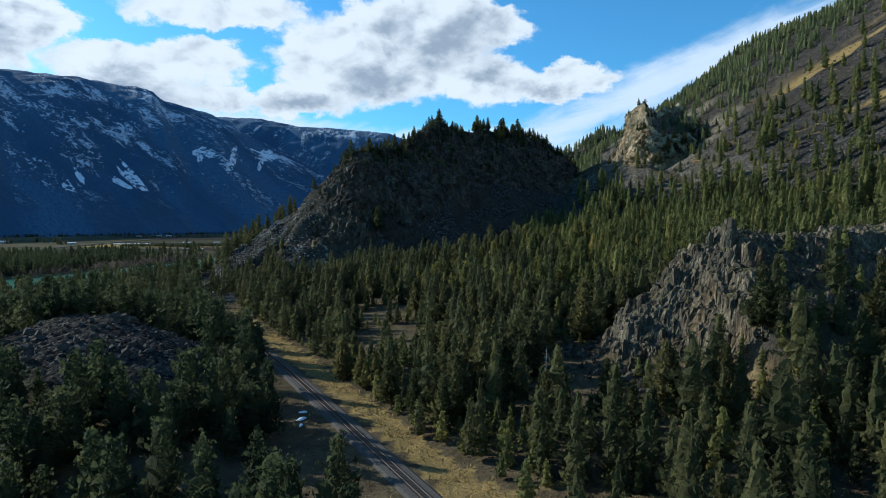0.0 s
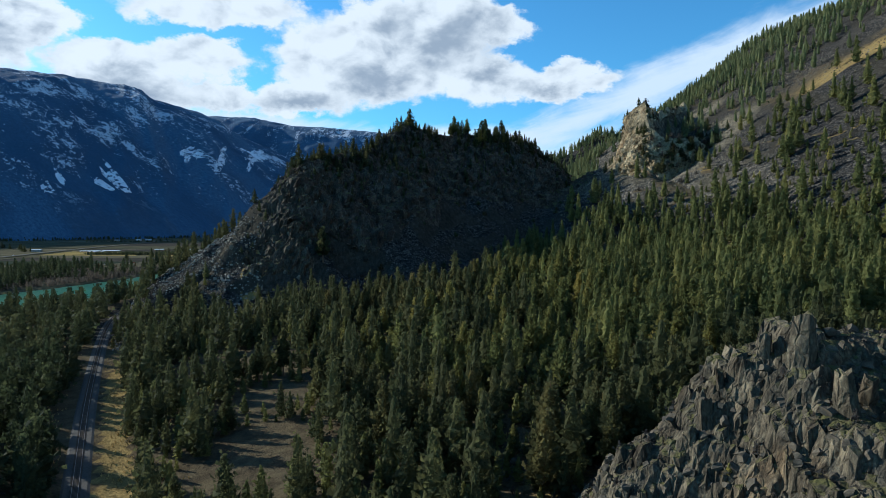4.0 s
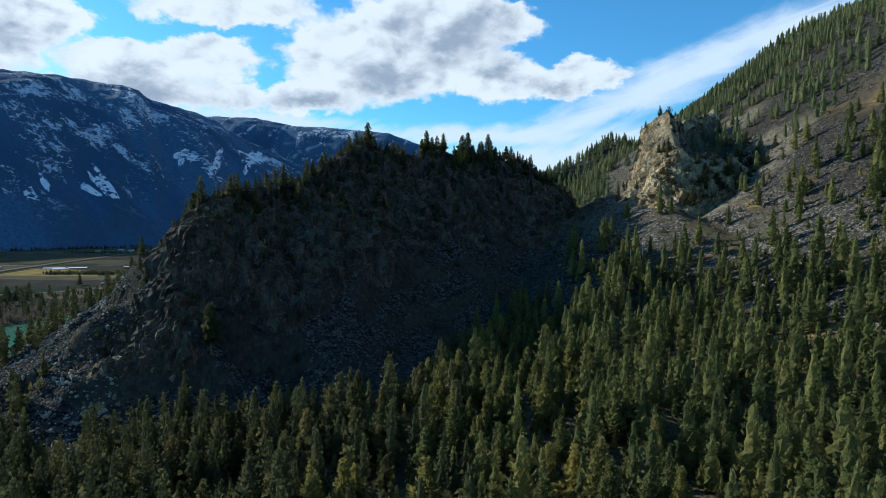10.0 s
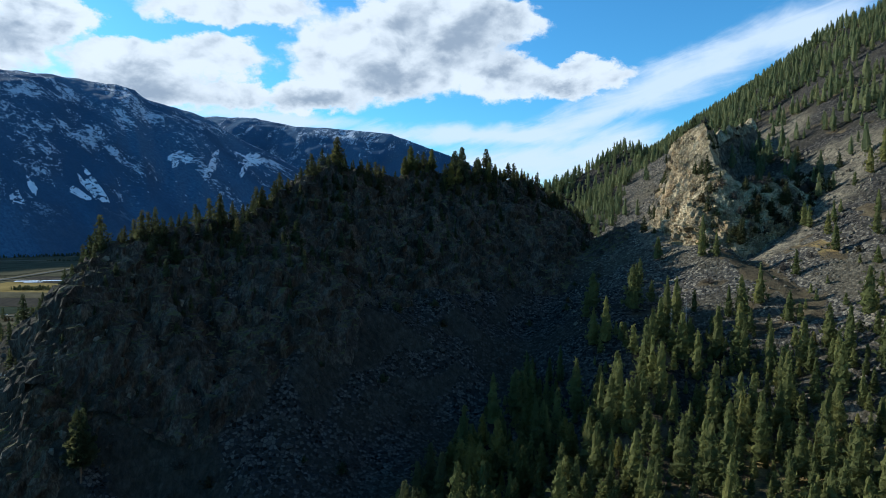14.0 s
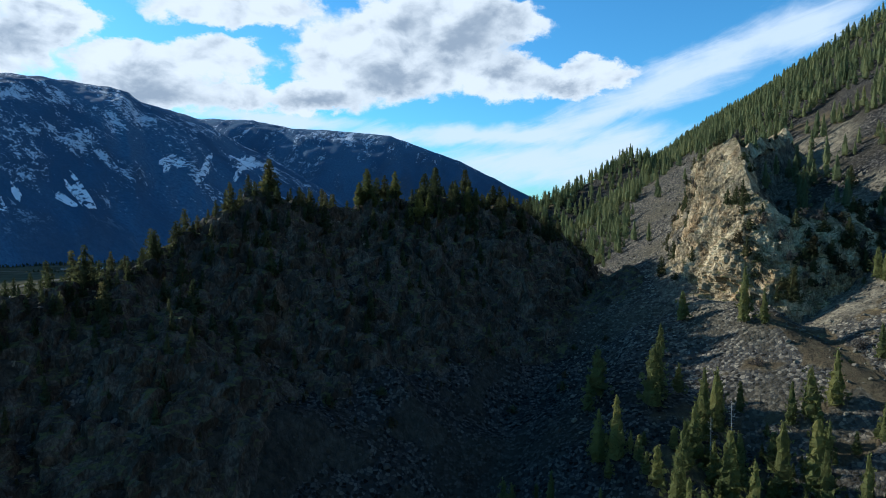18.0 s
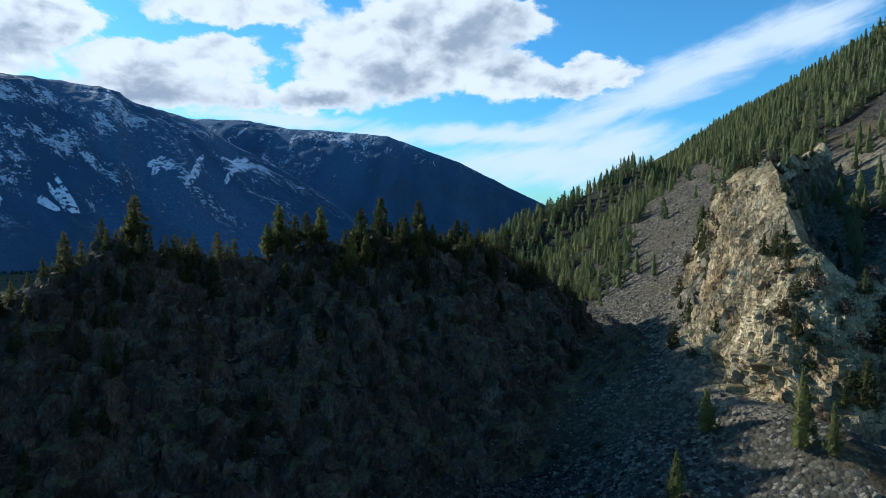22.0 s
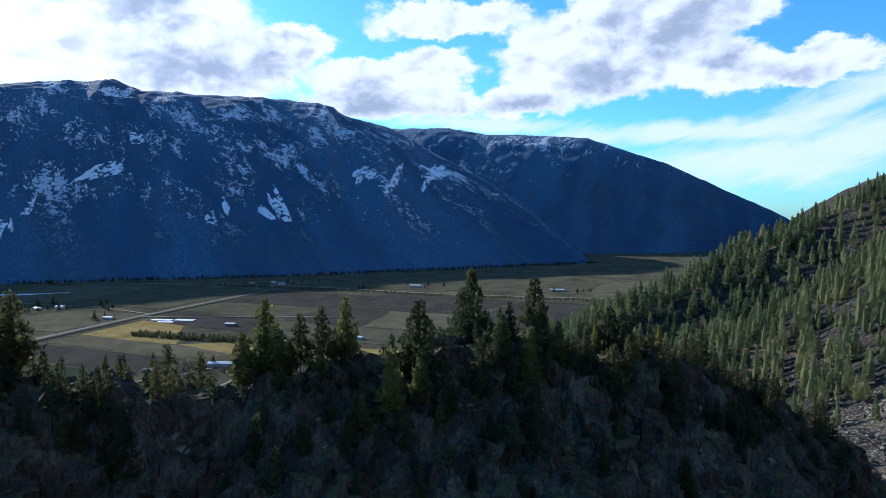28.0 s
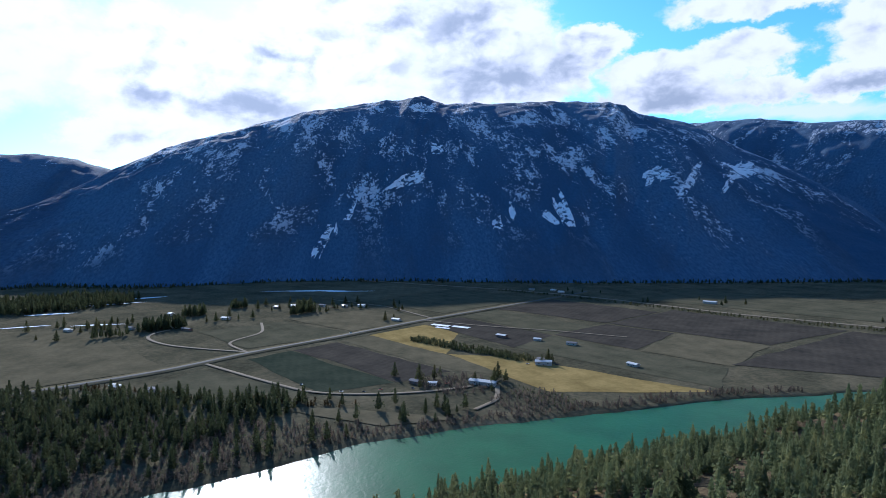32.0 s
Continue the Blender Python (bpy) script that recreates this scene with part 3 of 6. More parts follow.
    grass = np.maximum(grass, 0.5 * step(gx, 120, 155) * step(gy, 400, 440) * (1 - step(gy, 590, 630)) * step(fbm(gx, gy, 40, 86, 3), -0.2, 0.2))
    # pale rock by cliff and crag; talus, gully and chute lightened as sunlit
    pale = np.clip(0.9 * (1 - step(along(gx, gy, TALUS)[0], 30, 60)) + (1 - step(along(gx, gy, CHUTE)[0], 26, 50)) + 0.7 * (1 - step(gd, 30, 60)) * step(gy, 640, 720) + (1 - step(bd, 25, 50)) + 0.25 * (1 - step(cd, 30, 60)) + 0.1, 0, 1)
    c = np.clip(np.stack([rock, scree, grass, pale], -1), 0, 1).reshape(-1, 4).astype(np.float32)
    me.attributes.new("pasture", "FLOAT", "POINT").data.foreach_set("value", ((river_side(gx, gy)[1] < 0) * 1.0).ravel().astype(np.float32))
    layer = me.color_attributes.new("cover", "FLOAT_COLOR", "POINT")
    layer.data.foreach_set("color", c.ravel())
    ob = new("ground", me)
    tagged(ob, "rough hillside of dry grass, scree and rock above a flat valley", "ground", kind="structure")
    return ob


ground = build_ground()


def build_river():
    ys = np.arange(-600, 2000, 12.0)
    mid = np.interp(ys, [p[1] for p in RIVER], [p[0] for p in RIVER])
    us = np.linspace(-82, 82, 15)
    gx = mid[:, None] + us[None, :]
    gy = np.repeat(ys[:, None], len(us), 1)
    v = np.stack([gx, gy, np.zeros_like(gx)], -1).reshape(-1, 3)
    tagged(new("river", mesh_of("river", v, sheet(len(us), len(ys)), WATER, True)),
           "wide turquoise river sliding past wooded banks", "river", kind="structure")


build_river()


# ---- mountains ----
def mountain(name, foot, crest, label, mat, seed, nu=260, nv=80, gully=60.0, bulge=0.25):
    """A mountainside from the line of its foot to the line of its crest. Lines: (share, x, y, z)."""
    u = np.linspace(0, 1, nu)
    v = np.linspace(-0.05, 1.18, nv)
    F = np.stack([np.interp(u, [p[0] for p in foot], [p[k] for p in foot]) for k in (1, 2, 3)], -1)
    C = np.stack([np.interp(u, [p[0] for p in crest], [p[k] for p in crest]) for k in (1, 2, 3)], -1)
    U, V = np.meshgrid(u, v)
    P = F[None] + (C - F)[None] * V[..., None]
    lift = np.where(V < 1, V + bulge * np.sin(np.pi * np.clip(V, 0, 1)) * V, 1 - 1.6 * (V - 1))
    P[..., 2] = F[None, :, 2] + (C - F)[None, :, 2] * lift
    L = np.hypot(C[-1, 0] - C[0, 0], C[-1, 1] - C[0, 1])
    run = fbm(U * L + 70 * fbm(U * L, V * 900, 300, seed + 9, 3), V * 260, 330, seed, 6, True)
    small = fbm(U * L, V * 1500, 90, seed + 40, 5)
    ease = np.sin(np.pi * np.clip(V, 0, 1)) ** 0.7
    P[..., 2] += gully * run * ease + (8 + 18 * ease) * small * step(V, 0.02, 0.2)
    ob = new(name, mesh_of(name, P.reshape(-1, 3), sheet(nu, nv), mat, True))
    tagged(ob, label, "mountain", kind="structure")
    return P


def beyond(eye, az, el, far):
    """A point at an azimuth left of +y and an elevation from an eye, at a level distance."""
    a = radians(az)
    return (eye[0] - far * math.sin(a), eye[1] + far * math.cos(a), eye[2] + far * math.tan(radians(el)))


LOOKOUT = (100, 649, 203)
crest = [beyond(LOOKOUT, az, el, 0.93 * far) for az, el, far in ((96, -3.2, 2300), (81, -0.4, 2800), (76.5, 2.2, 3150), (69.5, 5.8, 3500), (62.7, 7.7, 3700), (55.4, 9.4, 3950), (50.9, 10.3, 4100),
         (47.8, 10.7, 4200), (45.5, 9.95, 4250), (41.2, 9.8, 4350), (35.2, 10.0, 4450), (31.2, 9.7, 4500), (29.0, 8.7, 4350), (25.0, 7.7, 4150), (20.0, 5.0, 3900),
         (13.0, 1.2, 3500), (6.0, -5.0, 2950))]
foot = [(-1750, 400), (-2050, 880), (-2080, 1100), (-1900, 1210), (-1800, 1320), (-1755, 1450), (-1700, 1650), (-1600, 1800), (-1480, 1900), (-1340, 2020), (-1180, 2140),
        (-1020, 2270), (-900, 2390), (-760, 2530), (-600, 2720), (-420, 2930), (-200, 3150)]
share = [k / 16 for k in range(17)]
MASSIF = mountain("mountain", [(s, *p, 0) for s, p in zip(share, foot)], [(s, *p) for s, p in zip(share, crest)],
                  "steep dark forested mountain streaked with old snow", hazy_mountain_material("hazy_mountain_forest", 1.0, 270.0), 101, 420, 130)
LOOK2 = (114, 569, 187)
crest2 = [beyond(LOOK2, az, el, 4330 / math.cos(radians(az))) for az, el in ((34, 7.0), (27, 7.6), (24, 7.9), (19.6, 8.0), (16, 7.4), (12, 7.3), (7, 6.9),
          (4.1, 5.9), (0.4, 4.6), (-4.5, 2.1), (-8.7, 0.0), (-11, -1.6))]
foot2 = [(0.97 * x, y - 1.5 * max(z, 60) - 80) for x, y, z in crest2]
share = [k / 11 for k in range(12)]
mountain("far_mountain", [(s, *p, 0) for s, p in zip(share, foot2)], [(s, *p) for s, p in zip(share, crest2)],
         "far forested mountain with snow on its shoulders", hazy_mountain_material("hazy_far_forest", 2.0, 560.0, (1.0, 0.0)), 151, 240, 60, 7.0)
crest3 = [beyond(LOOKOUT, az, el, 4300) for az, el in ((95, 4.0), (84, 4.6), (79, 4.9), (76, 4.6), (73, 3.6), (68, 3.0))]
share = [k / 5 for k in range(6)]
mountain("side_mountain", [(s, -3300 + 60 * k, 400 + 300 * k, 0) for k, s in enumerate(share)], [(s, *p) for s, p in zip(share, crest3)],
         "distant forested ridge, painted blue with haze", hazy_mountain_material("hazy_side_forest", 3.0, 600.0), 171, 90, 30, 30.0)
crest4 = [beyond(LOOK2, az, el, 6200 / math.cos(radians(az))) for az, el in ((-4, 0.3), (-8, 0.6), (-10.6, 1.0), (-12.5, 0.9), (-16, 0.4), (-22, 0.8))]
# this ridge's blue is distance haze, painted straight into its colour
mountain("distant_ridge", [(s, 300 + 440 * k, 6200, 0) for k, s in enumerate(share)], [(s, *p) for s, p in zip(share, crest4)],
         "distant hazy blue ridge", plain("hazy_distant_forest", (0.10, 0.14, 0.2), 0.95, 0, 0.2, 0.01, 2.0), 181, 60, 20, 10.0)


# ---- old snow lying in the mountain's gullies ----
from mathutils.bvhtree import BVHTree

SNOW = plain("old_snow", (0.78, 0.80, 0.84), 0.8, 0, 0.1, 0.02, 0.5)


def broken_snow():
    """Old snow melted away in spots."""
    m, n, s = material("broken_snow", 0.8, 0, 0.1)
    pos = n.position()
    n.put(s, "Base Color", n.ramp(n.noise(pos, 0.03, 4), (0.3, (0.62, 0.66, 0.72)), (0.7, (0.80, 0.82, 0.86))))
    clear, both = n.add("ShaderNodeBsdfTransparent"), n.add("ShaderNodeMixShader")
    hole = n.math("ADD", n.math("MULTIPLY", n.noise(pos, 0.05, 5, 0.7), 0.6), n.math("MULTIPLY", n.noise(pos, 0.016, 3, 0.6), 0.4))
    n.put(both, 0, n.math("GREATER_THAN", hole, 0.475))
    n.put(both, 1, clear.outputs[0])
    n.put(both, 2, s.outputs[0])
    n.put([o for o in n.tree.nodes if o.type == "OUTPUT_MATERIAL"][0], 0, both.outputs[0])
    return m


BROKEN_SNOW = broken_snow()


def snow_patch(tree, eye, az, el, wide, tall, lean, seed):
    """A ragged sheet of snow on a mountainside, seen at an azimuth and elevation (degrees)."""
    nu = nv = 54 if wide > 0.45 else 28
    pts, ok = np.zeros((nv, nu, 3)), np.zeros((nv, nu), bool)
    for j in range(nv):
        for i in range(nu):
            u, v = 2 * i / (nu - 1) - 1, 2 * j / (nv - 1) - 1
            a, e = radians(az + wide * u + lean * v), radians(el + tall * v)
            way = Vector((-math.sin(a) * math.cos(e), math.cos(a) * math.cos(e), math.sin(e)))
            hit = tree.ray_cast(Vector(eye), way)
            edge = math.hypot(u, v * (1 + 0.25 * v)) + 2.1 * float(fbm(np.array(u * 2.6 + seed + 0.8 * v), np.array(v * 1.7), 1.0, seed, 6))
            if hit[0] is not None and edge < 0.85:
                pts[j, i], ok[j, i] = hit[0] - way * 6, True
    q = sheet(nu, nv)
    q = q[ok.ravel()[q].all(1)]
    one = {int(q[np.abs(q - nu * nv // 2).sum(1).argmin()][0])} if len(q) else set()
    for _ in range(60):                       # keep one connected sheet
        grown = {int(c) for f in q for c in f if one & {int(d) for d in f}}
        if grown <= one:
            break
        one |= grown
    q = np.array([f for f in q if int(f[0]) in one]).reshape(-1, 4)
    if not len(q):
        return
    used, q = np.unique(q, return_inverse=True)
    tagged(new("snow_patch", mesh_of("snow_patch", pts.reshape(-1, 3)[used], q.reshape(-1, 4), BROKEN_SNOW, True)), "patch of old white snow in a mountain gully", "snow", "snow on the mountain")


bvh = BVHTree.FromPolygons([tuple(p) for p in MASSIF.reshape(-1, 3).tolist()], [tuple(q) for q in sheet(420, 130).tolist()])
for k, (az, el, w, h, lean) in enumerate(((35.3, 0.9, 1.0, 1.9, 0.9), (36.6, 0.1, 0.7, 0.8, 0.7), (27.2, 3.6, 1.7, 1.0, -0.2), (24.6, 3.3, 0.7, 1.6, -0.7), (20.9, 3.9, 1.7, 0.8, 0.1),
                                            (21.5, 2.9, 0.6, 1.0, -0.5), (49.5, 3.3, 1.7, 1.2, -1.4), (57.0, -2.1, 0.7, 1.7, -0.6), (54.5, 0.8, 0.5, 1.1, -0.3), (41.0, -0.4, 0.9, 0.7, 0.2),
                                            (39.8, 0.5, 0.4, 1.1, 0.3), (46.5, 6.3, 1.0, 0.6, 0.2), (55.9, -0.9, 0.35, 0.7, 0.0), (48.0, 9.9, 1.6, 0.5, 0.0))):
    snow_patch(bvh, LOOKOUT, az, el, 0.8 * w, 0.9 * h, lean, 200 + k)


# ---- trees ----
def crown(rng, height, radius, base, boughs, blunt=0.85, big=1.0, core=0.42, sides=6):
    """A conifer's crown: drooping boughs of needles round a ragged core, as (corners, triangles). base: share of the stem that is bare."""
    def girth(up):
        return radius * np.clip(1 - up, 0, 1) ** blunt * np.clip(0.5 + 3.2 * up, 0, 1) + 0.006 * height

    up = 1 - np.sqrt(rng.random(boughs))
    up[: boughs // 8] = rng.uniform(0.7, 0.97, boughs // 8)
    az = rng.uniform(0, 2 * np.pi, boughs)
    lobes = 1 + 0.16 * np.sin(3 * az + 9 * up) + 0.15 * rng.standard_normal(boughs).clip(-2, 1.8)
    wide = girth(up) * lobes * (1 + 0.20 * np.sin(up * rng.uniform(20, 30) + rng.uniform(0, 6.283)))
    start = wide * rng.uniform(0.45, 0.85, boughs)
    long = (0.30 * wide + 0.026 * height) * rng.uniform(0.7, 1.3, boughs)
    broad = (0.40 * long + 0.008 * height) * rng.uniform(0.6, 1.2, boughs) * big
    o = np.stack([np.cos(az), np.sin(az), 0 * az], -1)
    s = np.stack([-np.sin(az), np.cos(az), 0 * az], -1)
    k = np.array([0, 0, 1.0])
    lean = (rng.uniform(0.0, 0.95, boughs) + 0.5 * up)[:, None]
    tilt = rng.uniform(-1.1, 1.1, boughs)[:, None]
    out = o * np.cos(lean) + k * np.sin(lean)
    top = k * np.cos(lean) - o * np.sin(lean)
    across = s * np.cos(tilt) + top * np.sin(tilt)
    z = (base + (1 - base) * up) * height
    c = o * start[:, None] + k * z[:, None]
    long, broad = long[:, None], broad[:, None]
    droop = top * broad * 0.45
    kite = np.stack([c, c + out * long * 0.55 + across * broad - droop, c + out * long, c + out * long * 0.55 - across * broad - droop], 1)
    a = np.arange(boughs)[:, None] * 4
    tris = np.concatenate([a + np.array(q) for q in ((0, 1, 2), (0, 2, 3))])
    # the dense inside of the crown
    tiers = 3 if sides < 6 else 6
    rings = np.concatenate([[0.0], np.repeat(np.linspace(0.06, 0.88, tiers), 2)])
    rings[2::2] += 0.45 * 0.82 / tiers
    ang = np.arange(sides) / sides * 2 * np.pi
    inner = []
    for m, u in enumerate(rings):
        swell = 0.15 if m == 0 else (1.13 if m % 2 else 0.9)
        r = girth(u) * core * swell * rng.uniform(0.65, 1.3, sides)
        turn = ang + rng.uniform(-0.3, 0.3)
        inner.append(np.stack([np.cos(turn) * r, np.sin(turn) * r, (base + (1 - base) * np.clip(u + rng.uniform(-0.025, 0.025, sides), 0, 1)) * height], -1))
    at, inner = 4 * boughs, np.concatenate(inner)
    f = []
    for j in range(len(rings) - 1):
        for i in range(sides):
            p, q = at + j * sides + i, at + j * sides + (i + 1) % sides
            f += [(p, q, q + sides), (p, q + sides, p + sides)]
    return np.concatenate([kite.reshape(-1, 3), inner]), np.concatenate([tris, np.array(f)])


def stem(height, thick, sides=6, bend=0.0, cut=1.0):
    zs = np.array([-0.06, 0.12, 0.45, 0.75, cut]) * height
    rs = np.array([1.25, 1.0, 0.72, 0.42, 0.08 if cut == 1.0 else 0.3]) * thick
    a = np.arange(sides) / sides * 2 * np.pi
    v = np.stack([np.stack([np.cos(a) * r + bend * (z / height) ** 2, np.sin(a) * r, 0 * a + z], -1) for z, r in zip(zs, rs)]).reshape(-1, 3)
    f = []
    for k in range(len(zs) - 1):
        for i in range(sides):
            p, q = k * sides + i, k * sides + (i + 1) % sides
            f += [(p, q, q + sides), (p, q + sides, p + sides)]
    return v, np.array(f)


def limbs(rng, height, count, length, low=0.35):
    """Bare thin branches."""
    pieces = []
    for _ in range(count):
        t, a, l = rng.uniform(low, 0.97), rng.uniform(0, 6.283), length * rng.uniform(0.4, 1)
        o = np.array([math.cos(a), math.sin(a), rng.uniform(-0.3, 0.35)])
        c = np.array([0, 0, t * height])
        s = np.array([-math.sin(a), math.cos(a), 0]) * 0.05
        e = np.array([0, 0, 0.06])
        pieces.append((np.stack([c - s, c + s, c + e, c + o * l * (1.1 - 0.5 * t)]), np.array([(0, 1, 3), (1, 2, 3), (2, 0, 3)])))
    return gather(pieces)


rng = np.random.default_rng(7)
PINE_KINDS = []
for k in range(9):
    h = rng.uniform(16, 22)
    tall = k % 3 == 2
    PINE_KINDS.append(dict(h=h, crown=mesh_of("crown", *crown(rng, h, h * rng.uniform(*((0.15, 0.18) if tall else (0.18, 0.23))), 0.22 if tall else 0.08, 760, rng.uniform(0.52, 0.82), 1.0, 0.6, 8), NEEDLES),
                           trunk=mesh_of("trunk", *stem(h, 0.26), BARK)))
# the same pines with shade painted into their needles
SHADED_PINES = [dict(k, crown=k["crown"].copy()) for k in PINE_KINDS]
for k in SHADED_PINES:
    k["crown"].materials[0] = NEEDLES_PINE_SHADE
FIR_KINDS = []
for k in range(5):
    h = rng.uniform(11, 17)
    FIR_KINDS.append(dict(h=h, crown=mesh_of("crown", *crown(rng, h, h * rng.uniform(0.17, 0.24), 0.06, 380, 0.85, 1.15, 0.4), NEEDLES_DARK), trunk=mesh_of("trunk", *stem(h, 0.2), BARK)))
SNAG = dict(h=17.0, trunk=mesh_of("trunk", *stem(17.0, 0.22, cut=1.0), DEADWOOD), crown=mesh_of("branches", *limbs(rng, 17.0, 46, 2.4), DEADWOOD))
BROAD_PINES = []
for k in range(3):
    h = 19.0
    BROAD_PINES.append(dict(h=h, crown=mesh_of("crown", *crown(rng, h, h * rng.uniform(0.16, 0.20), 0.2, 700, 0.7, 1.0, 0.25), NEEDLES_DARK), trunk=mesh_of("trunk", *stem(h, 0.3), BARK)))


def tree(kind, x, y, scale, label, group, name="pine_tree", crown_name="crown", sink=0.0):
    z = float(land(x, y)) - 0.3 - sink
    root = new(name)
    root.empty_display_size = 0.5
    part("trunk", kind["trunk"], root)
    part(crown_name, kind["crown"], root)
    root.matrix_basis = pose(x, y, z, rng.uniform(-2, 2), rng.uniform(-2, 2), rng.uniform(0, 360)) @ Matrix.Diagonal((scale * rng.uniform(0.88, 1.14),) * 2 + (scale, 1))
    return tagged(root, label, "tree", group)


def scatter(count, box, density, gap, seed):
    """Places at random in a box, thinned by a density and kept a gap apart."""
    r = np.random.default_rng(seed)
    x, y = r.uniform(box[0], box[2], count), r.uniform(box[1], box[3], count)
    keep = r.random(count) < density(x, y)
    x, y = x[keep], y[keep]
    cells, out = {}, []
    for a, b in zip(x, y):
        i, j = int(a // gap), int(b // gap)
        if any((a - p) ** 2 + (b - q) ** 2 < gap * gap for u in (i - 1, i, i + 1) for w in (j - 1, j, j + 1) for p, q in cells.get((u, w), ())):
            continue
        cells.setdefault((i, j), []).append((a, b))
        out.append((a, b))
    return np.array(out).reshape(-1, 2)


def forest_density(x, y):
    z = land(x, y, False)
    off = x - rail_x(y)
    bank, east = river_side(x, y)
    d = 0.95 + 0.5 * fbm(x, y, 60, 91, 3)
    hd, hs, ht = along(x, y, HILL)
    cd, cs, ct = along(x, y, CRAG)
    bd, bs, bt = along(x, y, BUTTRESS)
    gd, gs, gt = along(x, y, GULLY)
    sd, ss, st = along(x, y, SHOULDER)
    # open ground
    for o in ((-62, 338, 24, 18), (-40, 330, 22, 10), (-25, 250, 14, 22), (-2, 203, 10, 12), (-108, 200, 48, 32), (-88, 168, 26, 22), (-76, 206, 18, 14), (-30, 292, 26, 16), (-22, 232, 22, 16), (-66, 352, 30, 16)):
        d = d * (1 - oval(x, y, *o))
    d = d * step(off, 13, 16) + d * step(-off, 4.5 + 13 * step(-y, -235, -185), 7.5 + 19 * step(-y, -235, -185)) * (off < 0)
    d = d * np.where(hs < 0, np.where(x < 25, step(hd, 34, 52), step(hd, 112, 138)), step(hd, 70, 95)) * step(sd, 26, 40)
    d = d * np.where(cs < 0, 0.05 + 0.95 * step(cd, 31, 41), step(cd, 16, 26)) * (cd > 7)
    d = d * np.where((x > 232) & (y < 690), step(bd, 4, 10), step(bd, 30, 60))
    d = d * (1 - 0.9 * (1 - step(gd, 22, 45)) * step(y, 500, 580))
    rd = along(x, y, RIB)[0]
    d = d * np.where(y > 520, step(rd, 20, 40), 1.0)
    talus = step(z, 72, 98) * step(-y, -900, -760)
    d = d * (1 - 0.86 * talus)
    woods = step(x, 235, 300) * step(y, 660, 740) * (0.62 + 1.6 * fbm(x, y, 30, 92, 3))
    d = np.maximum(d, woods)
    d = d * (1 - step(x, 300, 400) * step(-y, -760, -600) * 0.8)
    d = d * (0.04 + 0.96 * step(along(x, y, CHUTE)[0], 24, 36))
    d = d * (1 - step(y, 440, 458) * (y < 640) * (1 - step(x - 0.45 * (y - 450), 30, 50)) * step(x, -125, -105))
    d = np.maximum(d, 0.4 * (off > 6) * (off < 32) * step(y, 390, 410) * (1 - step(y, 500, 520)))
    d = d * (1 - 0.6 * step(x, 95, 120) * (1 - step(x, 215, 240)) * step(y, 515, 545) * (1 - step(y, 640, 660)))
    d = d * (1 - 0.2 * step(x, 125, 150) * step(y, 420, 450) * (1 - step(y, 600, 640)))
    d = d * (1 - (0.6 + 0.32 * step(y, 600, 640)) * step(y, 455, 480) * (1 - step(y, 780, 820)) * (x < -95))
    d = d * step(bank, 6, 14) * (east > 0)
    return np.clip(d, 0, 1)


spots = scatter(62000, (-440, -40, 640, 1700), lambda x, y: forest_density(x, y) * np.where(y > 700, np.where((x < 250) | (y > 880), 1.0, 0.8 * step(fbm(x, y, 60, 94, 3), -0.3, 0.2)), 1.0), 4.0, 11)


def wood(name, places, label, boughs, kinds, mat, tall, seed, big=1.4, sink=0.3, wide=(0.16, 0.24), blunt=(0.6, 0.95)):
    """Many trees too far or too thick to count, in one mesh of crowns with stems."""
    r = np.random.default_rng(seed)
    protos = []
    for k in range(kinds):
        h = 1.0
        c = crown(r, h, r.uniform(*wide), r.uniform(0.02, 0.12), boughs, r.uniform(*blunt), big, 0.68, 5 if boughs < 40 else 7)
        protos.append(c)
    x, y = places[:, 0], places[:, 1]
    z = land(x, y) - sink
    hs = r.uniform(*tall, len(x)) * np.where(r.random(len(x)) < 0.2, 0.6, 1.0)
    vs, fs, at = [], [], 0
    for px, py, pz, h in zip(x, y, z, hs):
        v, f = protos[r.integers(kinds)]
        a = r.uniform(0, 6.283)
        ca, sa = math.cos(a) * h * r.uniform(0.9, 1.15), math.sin(a) * h
        w = np.empty_like(v)
        w[:, 0] = v[:, 0] * ca - v[:, 1] * sa + px
        w[:, 1] = v[:, 0] * sa + v[:, 1] * ca + py
        w[:, 2] = v[:, 2] * h + pz
        vs.append(w)
        fs.append(f + at)
        at += len(v)
    ob = new(name, mesh_of(name, np.concatenate(vs), np.concatenate(fs), mat))
    return tagged(ob, label, "trees", kind="stuff")


def near_path(p):
    """Level distance from the middle of the way."""
    return np.hypot(np.clip(np.abs(p[:, 0] - 40) - 70, 0, 9e9), np.clip(np.abs(p[:, 1] - 330) - 190, 0, 9e9))


order = np.argsort(near_path(spots) + 40 * np.random.default_rng(3).random(len(spots)))
close, rest = spots[order[:280]], spots[order[280:]]
for a, b in close:
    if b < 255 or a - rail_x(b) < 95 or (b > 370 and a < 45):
        tree(SHADED_PINES[rng.integers(9)], a, b, rng.uniform(0.62, 1.05), "ponderosa pine near the railway, needles coloured as if in shade", "pines of the basin forest")
    else:
        tree(PINE_KINDS[rng.integers(9)], a, b, rng.uniform(0.62, 1.05), "olive-green ponderosa pine in the basin forest", "pines of the basin forest")
west = rest[:, 0] < rail_x(rest[:, 1])
young = scatter(22000, (-130, 110, 300, 560), lambda x, y: 0.9 * forest_density(x, y) * (x > rail_x(y) + 16), 3.8, 18)
